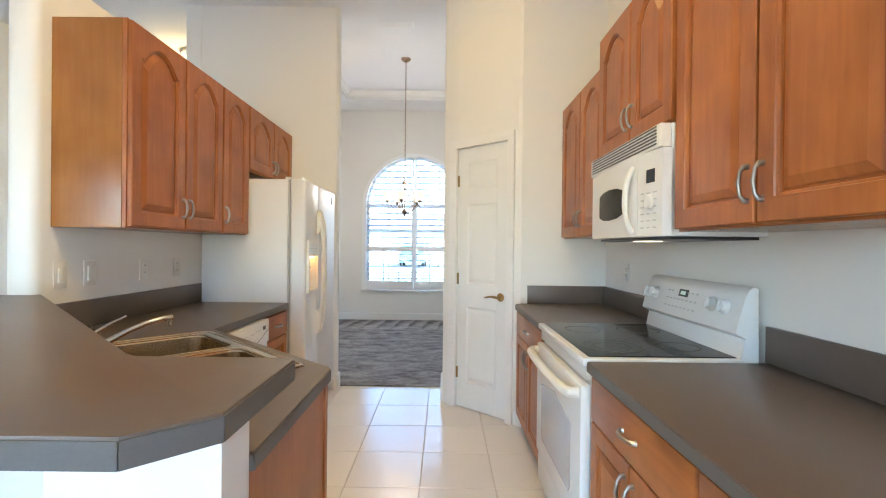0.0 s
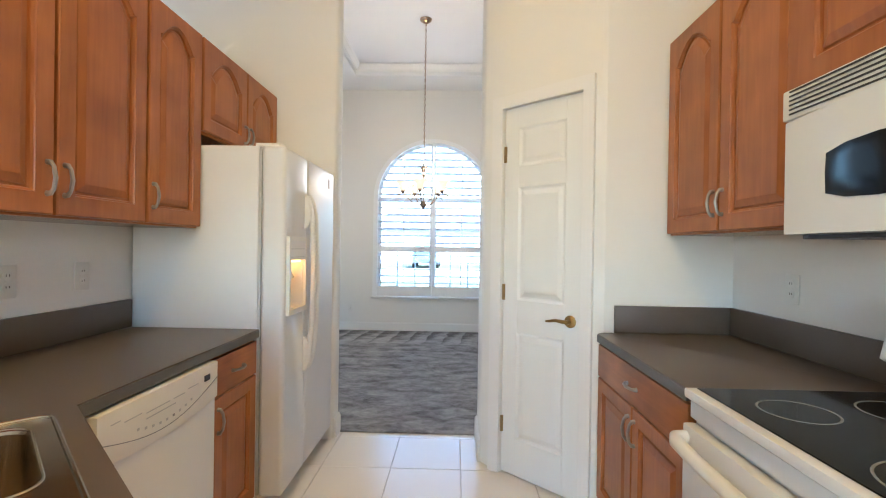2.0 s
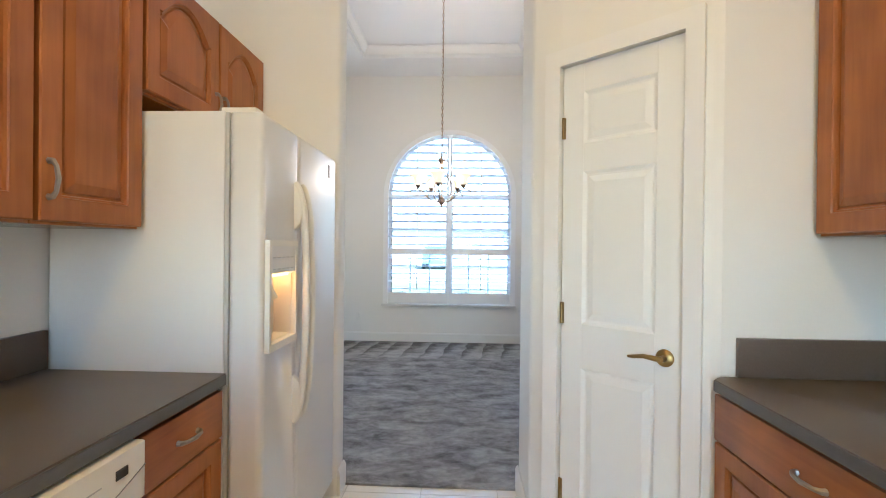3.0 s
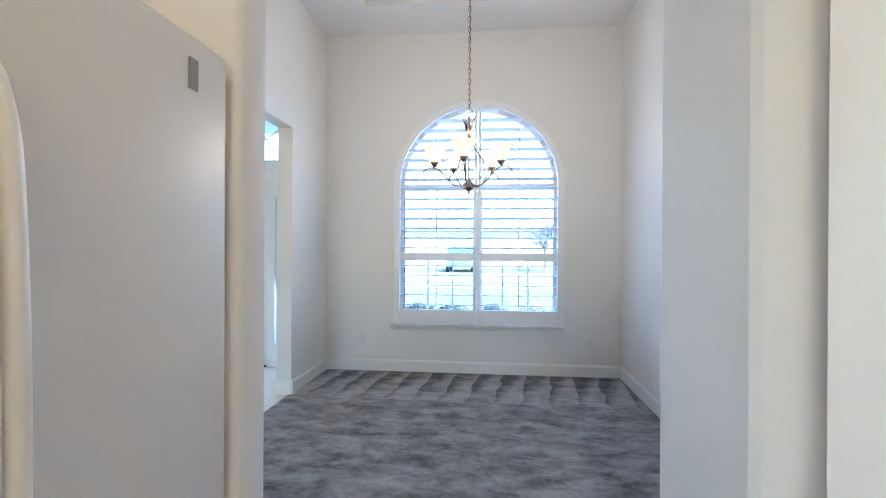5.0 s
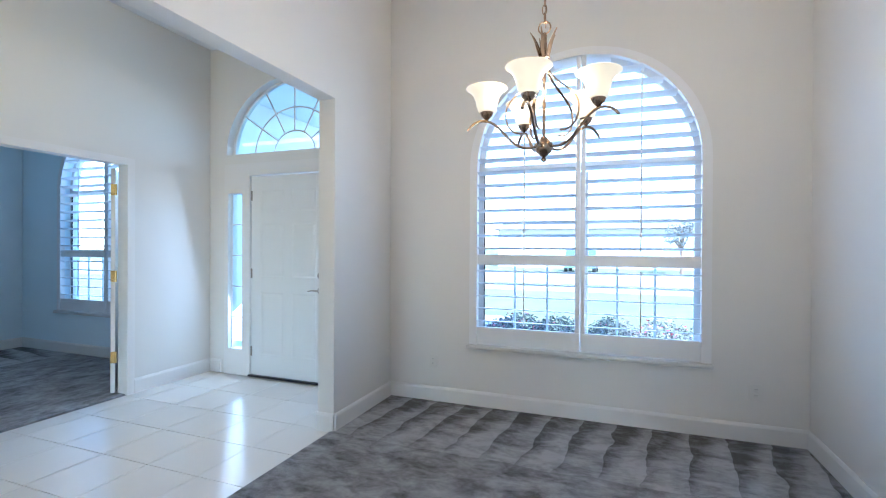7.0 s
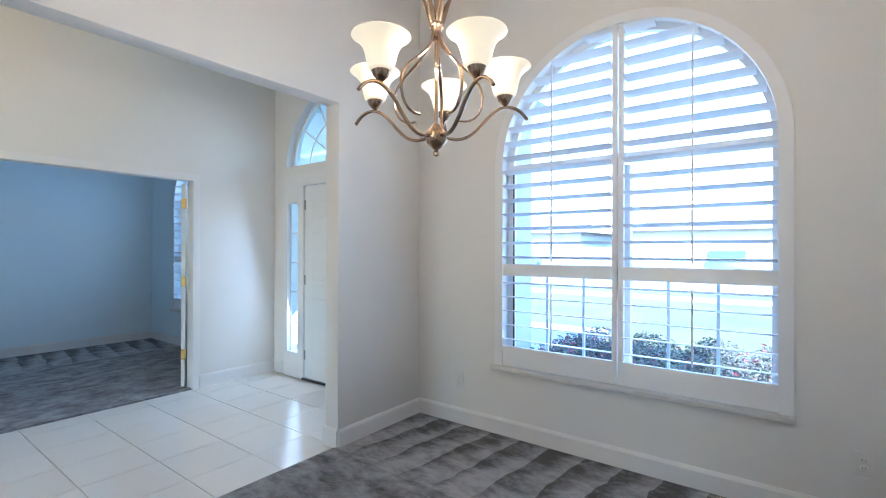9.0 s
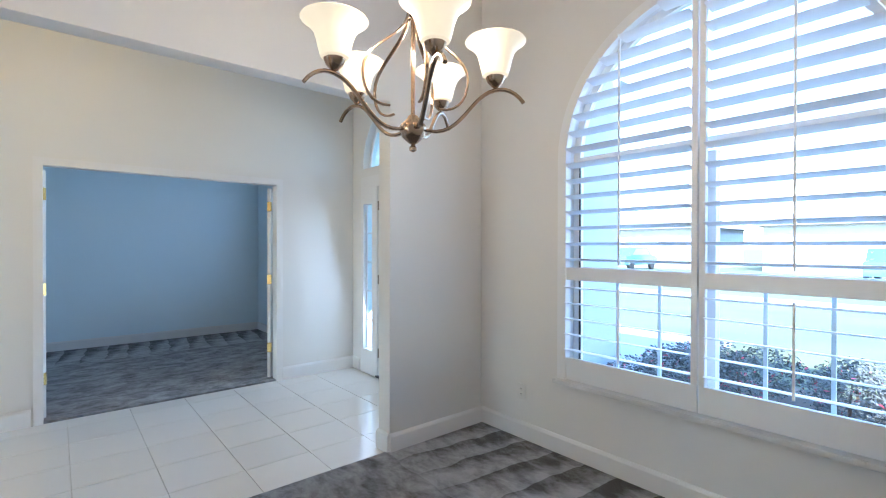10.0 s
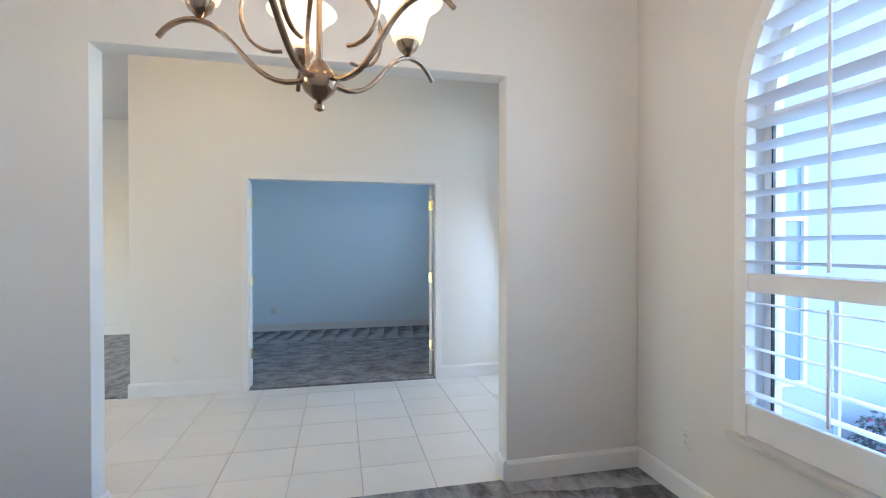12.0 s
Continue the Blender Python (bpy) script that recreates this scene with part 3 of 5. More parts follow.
# ---- doors ----
def lever(t, x, z, y, mat, flip=1, deadbolt=False):
    rose = part("rosette", lathe([(0.004, 0.0), (0.032, 0.0), (0.032, 0.004), (0.026, 0.010), (0.012, 0.014), (0.011, 0.045), (0.004, 0.047)], 24), mat, t)
    rose.matrix_basis = pose(x, y, z, 90, 0, 0)
    part("lever_handle", tube([(x, y - 0.04, z), (x - flip * 0.02, y - 0.046, z + 0.002), (x - flip * 0.06, y - 0.046, z + 0.004), (x - flip * 0.10, y - 0.044, z - 0.004), (x - flip * 0.118, y - 0.042, z - 0.006)], [0.009, 0.010, 0.008, 0.007, 0.005], 10), mat, t, "curved lever")
    if deadbolt:
        db = part("deadbolt", lathe([(0.004, 0.0), (0.030, 0.0), (0.030, 0.006), (0.020, 0.012), (0.004, 0.014)], 20), mat, t)
        db.matrix_basis = pose(x, y, z + 0.145, 90, 0, 0)
        part("thumb_turn", cube(x - 0.004, x + 0.004, y - 0.028, y - 0.012, z + 0.128, z + 0.162, 0.002), mat, t)


def panel_door(t, w, h, rows, cols=2, thick=0.035, mat=None, stile=0.1, mid=0.09, sunk=1.0):
    """A moulded door in local x 0..w, face at y 0; rows: (z0, z1) of the panels."""
    mat = mat or DOORPAINT
    bm = bmesh.new()
    box(bm, 0, stile, 0, thick, 0, h, 0.0015, 1)
    box(bm, w - stile, w, 0, thick, 0, h, 0.0015, 1)
    gaps = [0] + [v for r in rows for v in r] + [h]
    for z0, z1 in zip(gaps[0::2], gaps[1::2]):
        box(bm, stile, w - stile, 0, thick, z0, z1)
    cw = (w - 2 * stile - (cols - 1) * mid) / cols
    for c in range(cols - 1):
        for z0, z1 in rows:
            box(bm, stile + cw * (c + 1) + mid * c, stile + (cw + mid) * (c + 1), 0, thick, z0, z1)
    part("door_leaf", bm, mat, t)
    for c in range(cols):
        x0 = stile + c * (cw + mid)
        for z0, z1 in rows:
            rings = []
            for d, y in ((0, 0.0), (0.012, 0.009), (0.02, 0.010), (0.045, 0.003), (0.05, 0.003)):
                rings.append([(x0 + d, y * sunk, z0 + d), (x0 + cw - d, y * sunk, z0 + d), (x0 + cw - d, y * sunk, z1 - d), (x0 + d, y * sunk, z1 - d)])
            bm = loops(rings, caps=False)
            bm.faces.new([v for v in bm.verts][-4:])
            bmesh.ops.recalc_face_normals(bm, faces=bm.faces)
            part("panel", bm, mat, t, smooth=False)


def hinges(t, x, zs, y, mat, h=0.09):
    for z in zs:
        hg = part("hinge", tube([(x, y - 0.006, z - h / 2), (x, y - 0.006, z + h / 2)], 0.0065, 10), mat, t, "brass hinge")
        part("hinge_leaf", cube(x - 0.002, x + 0.009, y - 0.002, y + 0.001, z - h / 2, z + h / 2), mat, hg)


def casing(name, w, h, width=0.06, proud=0.018, label="white painted door casing"):
    """Moulded trim round an opening of local x 0..w, face on y 0."""
    prof = [(0.0, 0.0), (0.0, -proud * 0.55), (width * 0.3, -proud * 0.7), (width * 0.7, -proud), (width, -proud), (width, 0.0)]
    bm = bmesh.new()
    rings = [[(-d, y, 0) for d, y in prof], [(-d, y, h + d) for d, y in prof], [(w + d, y, h + d) for d, y in prof], [(w + d, y, 0) for d, y in prof]]
    loops(rings, bm)
    return solid(name, bm, TRIM, label, "trim", smooth=True)


yaw_p = math.degrees(math.atan2(PD.y, PD.x))
pd = thing("door_1", "white moulded three-panel pantry door with a brass lever", "door")
pd["kind"] = "structure"
panel_door(pd, PW - 0.012, 2.057, [(0.2, 0.80), (0.98, 1.61), (1.725, 1.94)], 1, stile=0.095)
hinges(pd, 0.004, (0.27, 1.02, 1.80), 0, BRASS)
lever(pd, PW - 0.07, 0.90, 0, BRASS, 1)
part("strike_plate", cube(PW - 0.001, PW + 0.012, -0.020, -0.016, 0.86, 0.92), BRASS, pd)
pd.matrix_basis = pose(P0.x + PD.x * 0.006 + PN.x * 0.012, P0.y + PD.y * 0.006 + PN.y * 0.012, 0.012, 0, 0, yaw_p)
c = casing("trim_pantry_casing", PW, 2.072, 0.064, 0.021)
c.matrix_basis = pose(P0.x - PN.x * 0.001, P0.y - PN.y * 0.001, 0, 0, 0, yaw_p)

fd = thing("door_2", "white six-panel front door with a nickel lever and deadbolt", "door")
fd["kind"] = "structure"
panel_door(fd, 0.915, 2.05, [(0.22, 0.86), (1.02, 1.56), (1.68, 1.90)], 2, 0.044, stile=0.12, mid=0.1, sunk=0.4)
hinges(fd, 0.004, (0.25, 1.05, 1.85), 0, CHROME, 0.1)
lever(fd, 0.845, 0.90, 0, CHROME, 1, True)
part("threshold", cube(-0.02, 0.935, -0.03, 0.06, -0.012, 0.006, 0.003), DARK, fd, "dark bronze threshold")
fd.matrix_basis = pose(-3.79, 8.05, 0.014, 0, 0, 0)

unit = thing("door_frame", "white entrance frame with two narrow glazed sidelights", "door frame")
unit["kind"] = "structure"
fb = bmesh.new()
for x0, x1, z0, z1 in ((-4.14, -4.085, 0, 2.2), (-3.90, -3.80, 0, 2.2), (-2.865, -2.765, 0, 2.2), (-2.58, -2.52, 0, 2.2), (-4.085, -3.90, 0, 0.27), (-4.085, -3.90, 1.895, 2.2), (-2.765, -2.58, 0, 0.27), (-2.765, -2.58, 1.895, 2.2), (-3.80, -2.865, 2.075, 2.2)):
    box(fb, x0, x1, 8.035, 8.15, z0, z1)
part("frame", fb, TRIM, unit, smooth=False)
for x0 in (-4.085, -2.765):
    p = part("pane", cube(x0, x0 + 0.185, 8.09, 8.096, 0.27, 1.895), FROST, unit, "frosted sidelight glass")
    p.visible_shadow = False
    bars = bmesh.new()
    for k in range(1, 5):
        box(bars, x0, x0 + 0.185, 8.082, 8.09, 0.27 + 0.325 * k - 0.006, 0.27 + 0.325 * k + 0.006)
    box(bars, x0, x0 + 0.012, 8.078, 8.09, 0.27, 1.895)
    box(bars, x0 + 0.173, x0 + 0.185, 8.078, 8.09, 0.27, 1.895)
    part("muntin", bars, TRIM, unit, smooth=False)
tw = thing("window_3", "arched transom window with fan-shaped white muntins", "window")
tw["kind"] = "structure"
p = part("pane", prism(arch_pts(FC, 2.305, 0.795, 0.745, 33), 8.16, 8.165, axis="y"), TINT, tw)
p.visible_shadow = False
ring = bmesh.new()
for rx, rz in ((0.79, 0.74), (0.50, 0.46), (0.25, 0.22)):
    tube([(x, 8.15, z) for x, z in arch_pts(FC, 2.305, rx, rz, 33)], 0.016 if rx > 0.7 else 0.008, 6, ring)
for a in (35, 62, 90, 118, 145):
    q = radians(a)
    tube([(FC + 0.25 * math.cos(q), 8.15, 2.305 + 0.22 * math.sin(q)), (FC + 0.79 * math.cos(q), 8.15, 2.305 + 0.74 * math.sin(q))], 0.008, 6, ring)
box(ring, FC - 0.8, FC + 0.8, 8.13, 8.17, 2.3, 2.325)
part("muntin", ring, TRIM, tw)

# study double door, both leaves swung into the study
for k, (y, yaw, flip) in enumerate(((7.133, 140, 1), (5.307, 222, -1))):
    d = thing("door_3" if k == 0 else "door_4", "white study double-door leaf standing open", "door")
    d["kind"] = "structure"
    panel_door(d, 0.895, 2.025, [(0.22, 0.86), (1.02, 1.56), (1.68, 1.90)], 2, 0.035, stile=0.11, mid=0.1)
    for z in (0.32, 1.05, 1.83):
        hg = part("hinge", tube([(-0.004, 0.0175 - flip * 0.022, z - 0.05), (-0.004, 0.0175 - flip * 0.022, z + 0.05)], 0.008, 10), GOLD, d, "polished brass hinge")
        part("hinge_leaf", cube(-0.002, 0.0, 0.0, 0.035, z - 0.05, z + 0.05), GOLD, hg)
    d.matrix_basis = pose(DEN - 0.125, y, 0.016, 0, 0, yaw)
c = casing("trim_den_casing", 1.86, 2.065, 0.06)
c.matrix_basis = pose(DEN + 0.001, 5.29, 0, 0, 0, 90)


# ---- kitchen ----
CT = 0.885


def bow_pull(parent, x, y, z, vertical=True, length=0.092):
    """An arched nickel pull on a face that looks to local -y."""
    h = length / 2
    pts = [(-h, 0, 0), (-h, -0.010, 0), (-h * 0.72, -0.020, 0), (0, -0.026, 0), (h * 0.72, -0.020, 0), (h, -0.010, 0), (h, 0, 0)]
    if vertical:
        pts = [(0, b, a) for a, b, _ in pts]
    return part("handle", tube([(x + a, y + b, z + c) for a, b, c in pts], [0.009, 0.0075, 0.0055, 0.0062, 0.0055, 0.0075, 0.009], 8), CHROME, parent, "satin nickel bow pull")


def cabinet_door(parent, x0, x1, z0, z1, y=0.0, arch=True, handle=None, mat=None, name="door"):
    """A raised-panel door whose face looks to local -y, its back on y."""
    mat = mat or WOOD
    w, h, st, th = x1 - x0, z1 - z0, min(0.062, (x1 - x0) * 0.17), 0.02
    top = h - 0.055
    rise = min(0.085, w * 0.2) if arch else 0.0
    count = 21

    def ring(d, depth):
        a, b = st + d, w - st - d
        pts = [(a, st + d), (b, st + d)]
        for i in range(count):
            u = i / (count - 1)
            xx = b + (a - b) * u
            zz = top - d - rise + (rise * (1 - (2 * min(1, max(0, (u - 0.05) / 0.9)) - 1) ** 2) if arch else 0.0)
            pts.append((xx, zz))
        return [(x0 + px, y - th + depth, z0 + pz) for px, pz in pts]

    def outer(depth, d=0.0):
        pts = [(d, d), (w - d, d)] + [(w - d + (2 * d - w) * i / (count - 1), h - d) for i in range(count)]
        return [(x0 + px, y - th + depth, z0 + pz) for px, pz in pts]

    bm = loops([outer(th), outer(0.004), outer(0.0, 0.004), ring(0.0, 0.0), ring(0.002, 0.005), ring(0.008, 0.009), ring(0.010, 0.0155), ring(0.016, 0.016), ring(0.020, 0.011), ring(0.044, 0.003), ring(0.05, 0.003)])
    ob = part(name, bm, mat, parent, crease=13)
    if handle:
        hx, hz, vert = handle
        bow_pull(ob, hx, y - th, hz, vert)
    return ob


def drawer_front(parent, x0, x1, z0, z1, y=0.0):
    ob = part("drawer", cube(x0, x1, y - 0.02, y, z0, z1, 0.006), WOODH, parent)
    bow_pull(ob, (x0 + x1) / 2, y - 0.02, (z0 + z1) / 2, False)
    return ob


def wall_cabinet(w, h, depth, doors, m, arch=True, label="", hpos="inner", last_side=None):
    """Local x 0..w along the wall, doors look to -y, back at y = depth."""
    t = thing("wall_cabinet", label or "stained maple wall cabinet with arched raised-panel doors", "cabinet", "kitchen wall cabinets")
    part("body", cube(0, w, 0.02, depth, 0, h, 0.0015, 1), WOODSIDE, t, "golden veneer sides")
    part("face_frame", cube(0, w, 0, 0.0195, 0, h, 0.0015, 1), WOOD, t)
    n = len(doors)
    x = 0.0
    for i, dw in enumerate(doors):
        if n == 1:
            hx = 0.03 if last_side == "a" else dw - 0.03
        else:
            hx = dw - 0.03 if i == 0 else x + 0.03
        cabinet_door(t, x + 0.006, x + dw - 0.006, 0.008, h - 0.008, -0.001, arch, (hx, 0.115 if h > 0.6 else 0.085, True))
        x += dw
    t.matrix_basis = m
    return t


def base_cabinet(w, m, doors, label="", depth=0.6, h=CT - 0.04, drawer=True):
    t = thing("base_cabinet", label or "stained maple base cabinet with a drawer over doors", "cabinet", "kitchen base cabinets")
    part("body", cube(0, w, 0, depth, 0.1, h, 0.0015, 1), WOOD, t)
    part("toe_kick", cube(0.001, w - 0.001, 0.07, depth, 0.0, 0.099), DARK, t, "dark recessed toe kick")
    ztop = h - 0.012
    if drawer:
        drawer_front(t, 0.004, w - 0.004, ztop - 0.15, ztop, -0.001)
        ztop -= 0.156
    x = 0.004
    dw = (w - 0.008) / doors
    for i in range(doors):
        if doors == 1:
            hx = x + 0.03
        else:
            hx = x + dw - 0.03 if i == 0 else x + 0.03
        cabinet_door(t, x + 0.004, x + dw - 0.004, 0.108, ztop, -0.001, False, (hx, ztop - 0.09, True))
        x += dw
    t.matrix_basis = m
    return t


# right run: faces -x, local x runs towards -y (yaw -90)
def right(y, x, z):
    return pose(x, y, z, 0, 0, -90)


def left(y, x, z):
    return pose(x, y, z, 0, 0, 90)


RX, LX = 0.856, -1.372
wall_cabinet(0.86, 0.914, 1.158 - RX, [0.43, 0.43], right(3.295, RX, 1.352))
wall_cabinet(0.78, 0.632, 1.158 - RX + 0.03, [0.405, 0.375], right(2.43, RX - 0.03, 1.741), label="stained maple cabinet above the microwave with arched doors")
wall_cabinet(0.86, 0.96, 1.158 - RX + 0.02, [0.43, 0.43], right(1.645, RX - 0.02, 1.347))
wall_cabinet(0.83, 0.906, LX + 1.698, [0.425, 0.405], left(1.99, LX, 1.352))
wall_cabinet(0.375, 0.906, LX + 1.698, [0.375], left(2.823, LX, 1.352), last_side="a", label="narrow stained maple wall cabinet with one arched door")
wall_cabinet(0.888, 0.452, LX + 1.698, [0.456, 0.432], left(3.204, LX, 1.806), label="short stained maple cabinet above the refrigerator")
base_cabinet(0.86, right(3.295, 0.545, 0), 2, depth=0.61)
base_cabinet(0.68, right(1.63, 0.545, 0), 2, depth=0.61)
base_cabinet(0.68, right(0.945, 0.545, 0), 2, depth=0.61)
base_cabinet(0.385, left(2.815, -1.10, 0), 1, depth=0.598, label="narrow stained maple base cabinet with drawer and door")


def edge_band(t, path, z0, z1):
    """Laminate strips along the open edges; the path keeps the slab on its left."""
    for p, q in zip(path, path[1:]):
        d = (Vector(q) - Vector(p)).normalized()
        n = Vector((d.y, -d.x)) * 0.0025
        part("edge_strip", prism([p, q, (q[0] + n.x, q[1] + n.y), (p[0] + n.x, p[1] + n.y)], z0 + 0.001, z1 - 0.005), EDGE, t, "greyer laminate edge strip", False)


def countertop(name, outline, label, edge, z=CT, thick=0.038):
    t = thing(name, label, "countertop", "kitchen countertops")
    part("slab", prism(outline, z - thick, z, bevel=0.005), LAMINATE, t)
    edge_band(t, edge, z - thick, z)
    return t


countertop("countertop", [(0.513, 2.425), (1.158, 2.425), (1.158, 3.308), (0.565, 3.308), (0.535, 3.296), (0.513, 3.27)], "dark brown-grey laminate countertop beside the pantry", [(0.565, 3.308), (0.535, 3.296), (0.513, 3.27), (0.513, 2.425)])
countertop("countertop", [(0.513, 0.2), (1.158, 0.2), (1.158, 1.633), (0.513, 1.633)], "dark brown-grey laminate countertop beside the range", [(0.513, 1.633), (0.513, 0.2), (1.158, 0.2)])


def splash(x0, x1, y0, y1):
    return tagged(new("backsplash", mesh_of("backsplash", cube(x0, x1, y0, y1, CT + 0.001, CT + 0.13, 0.003), LAMINATE, True)), "low dark laminate backsplash strip along the wall", "backsplash")


splash(0.60, 1.138, 3.288, 3.308)
splash(1.139, 1.158, 2.425, 3.308)
splash(1.139, 1.158, 0.2, 1.633)
splash(-1.698, -1.678, 1.95, 3.205)

# sink run: L with a 45 degree corner; the sink lies along the slant
SA, SB = Vector((-1.06, 2.16)), Vector((-0.375, 1.515))
SU = (SB - SA).normalized()
SV = Vector((-abs(SU.y), -abs(SU.x))).normalized()
sink_o = SA + SU * 0.045 + SV * 0.055
SW, SD = 0.84, 0.54


def sink_pt(u, v):
    q = sink_o + SU * u + SV * v
    return (q.x, q.y)


# worktop laid as strips round the sink cut-out
top = bmesh.new()
h0, h1 = CT - 0.038, CT
hole = [sink_pt(0.012, 0.012), sink_pt(SW - 0.012, 0.012), sink_pt(SW - 0.012, SD - 0.012), sink_pt(0.012, SD - 0.012)]
A_, B_, C_, D_ = hole
outer = [(-1.075, 3.205), (-1.075, 2.17), (SB.x, SB.y), (-0.362, 1.49), (-0.362, 0.888), (-0.62, 0.888), (-1.698, 1.93), (-1.698, 3.205)]
prism([outer[1], outer[2], B_, A_], h0, h1, top)
prism([outer[2], outer[3], outer[4], outer[5], C_, B_], h0, h1, top)
prism([outer[5], outer[6], D_, C_], h0, h1, top)
prism([outer[0], outer[1], A_, D_, outer[6], outer[7]], h0, h1, top)
bmesh.ops.remove_doubles(top, verts=top.verts, dist=0.0005)
sink_top = thing("countertop", "dark brown-grey laminate countertop around the corner sink", "countertop", "kitchen countertops")
part("slab", top, LAMINATE, sink_top, smooth=False)
edge_band(sink_top, [(-0.62, 0.888), (-0.362, 0.888), (-0.362, 1.49), (SB.x, SB.y), (-1.075, 2.17), (-1.075, 3.205)], h0, h1)

sink = thing("kitchen_sink", "stainless steel double-bowl sink set in the slanted counter", "sink")


def rounded(u0, u1, v0, v1, r, z, n=6):
    pts = []
    for cu, cv, a0 in ((u1 - r, v1 - r, 0), (u0 + r, v1 - r, 90), (u0 + r, v0 + r, 180), (u1 - r, v0 + r, 270)):
        for i in range(n):
            a = radians(a0 + 90 * i / (n - 1))
            pts.append((cu + r * math.cos(a), cv + r * math.sin(a), z))
    return pts


def to_world(pts):
    return [(*sink_pt(p[0], p[1]), p[2]) for p in pts]


rim = bmesh.new()
bowls = [(0.045, SW / 2 - 0.02, 0.04, SD - 0.1), (SW / 2 + 0.02, SW - 0.045, 0.04, SD - 0.1)]
mid = SW / 2
for (u0, u1, v0, v1), (a, b) in zip(bowls, ((0.0, mid), (mid, SW))):
    edge = [(min(max(p[0], a), b), p[1]) for p in rounded(a, b, 0, SD, 0.001, 0)]
    loops([to_world([(p[0], p[1], CT + 0.001) for p in edge]), to_world([(p[0], p[1], CT + 0.006) for p in edge]), to_world(rounded(u0, u1, v0, v1, 0.05, CT + 0.006)), to_world(rounded(u0 + 0.004, u1 - 0.004, v0 + 0.004, v1 - 0.004, 0.048, CT - 0.004))], rim, caps=False)
part("rim", rim, STEEL, sink)
bead = to_world(rounded(0.0, SW, 0.0, SD, 0.03, CT + 0.005))
part("bead", tube(bead + [bead[0]], 0.005, 8), STEEL, sink, "rolled steel edge")
for u0, u1, v0, v1 in bowls:
    lip = to_world(rounded(u0, u1, v0, v1, 0.05, CT + 0.005))
    part("lip", tube(lip + [lip[0]], 0.0035, 8), STEEL, sink)
for u0, u1, v0, v1 in bowls:
    rings = [to_world(rounded(u0 + d, u1 - d, v0 + d, v1 - d, r, z)) for d, r, z in ((0.004, 0.048, CT - 0.004), (0.012, 0.055, CT - 0.12), (0.02, 0.06, CT - 0.165), (0.05, 0.06, CT - 0.18))]
    bm = loops(rings, caps=False)
    bm.faces.new(list(bm.verts)[-24:])
    bmesh.ops.recalc_face_normals(bm, faces=bm.faces)
    bmesh.ops.reverse_faces(bm, faces=bm.faces)
    part("bowl", bm, STEEL, sink)
    c0 = sink_pt((u0 + u1) / 2, (v0 + v1) / 2)
    part("drain", lathe([(0.004, 0), (0.03, 0.0), (0.042, 0.003), (0.043, 0.001)], 20, at=(*c0, CT - 0.179)), CHROME, sink)

tap = thing("kitchen_faucet", "chrome single-lever kitchen faucet behind the sink", "faucet")
fx, fy = sink_pt(SW / 2 - 0.08, SD - 0.045)
part("base", lathe([(0.03, 0.0), (0.03, 0.008), (0.024, 0.014), (0.022, 0.07), (0.018, 0.08), (0.002, 0.083)], 20, at=(fx, fy, CT + 0.007)), FAUCET, tap)
sx, sy = -SV.x, -SV.y
def tap_pt(r, h, off=0.0):
    return (fx + sx * r - sy * off, fy + sy * r + sx * off, CT + h)


part("spout", tube([tap_pt(0, 0.045), tap_pt(0.05, 0.066), tap_pt(0.11, 0.097), tap_pt(0.17, 0.120), tap_pt(0.22, 0.131), tap_pt(0.25, 0.130)], [0.013, 0.011, 0.0095, 0.009, 0.010, 0.012], 12), FAUCET, tap)
part("aerator", lathe([(0.011, 0), (0.012, 0.026)], 14, at=tap_pt(0.24, 0.104)), FAUCET, tap)
part("lever", tube([tap_pt(0, 0.085), tap_pt(0.03, 0.108), tap_pt(0.07, 0.132), tap_pt(0.11, 0.150)], [0.011, 0.007, 0.006, 0.0055], 10), FAUCET, tap, "raised chrome lever")
spray = thing("side_sprayer", "chrome sink sprayer standing in the counter", "sprayer")
qx, qy = sink_pt(SW / 2 - 0.16, SD - 0.045)
part("holder", lathe([(0.022, 0), (0.022, 0.006), (0.016, 0.02), (0.014, 0.03)], 16, at=(qx, qy, CT + 0.007)), FAUCET, spray)
part("head", tube([(qx, qy, CT + 0.03), (qx, qy, CT + 0.08), (qx + 0.02, qy + 0.02, CT + 0.11)], [0.012, 0.014, 0.016], 12), FAUCET, spray)

# the slanted sink cabinet and the peninsula end
sc_ = thing("sink_cabinet", "stained maple corner sink cabinet under the slanted counter", "cabinet")
part("body", prism([(-1.10, 2.19), (-0.395, 1.52), (-0.385, 1.49), (-0.385, 0.89), (-0.62, 0.89), (-1.69, 1.95), (-1.69, 2.19)], 0.1, CT - 0.17), WOOD, sc_, smooth=False)
part("end_panel", cube(-0.388, -0.378, 0.892, 1.49, 0.0, CT - 0.039, 0.001, 1), WOOD, sc_)
part("end_stile", cube(-0.395, -0.372, 1.47, 1.50, 0.0, CT - 0.039, 0.002, 1), WOOD, sc_)
fr = part("front", prism([tuple(SA + SV * 0.03 + SU * 0.02), tuple(SB + SV * 0.03), tuple(SB + SV * 0.05), tuple(SA + SV * 0.05 + SU * 0.02)], 0.1, CT - 0.039), WOOD, sc_, smooth=False)

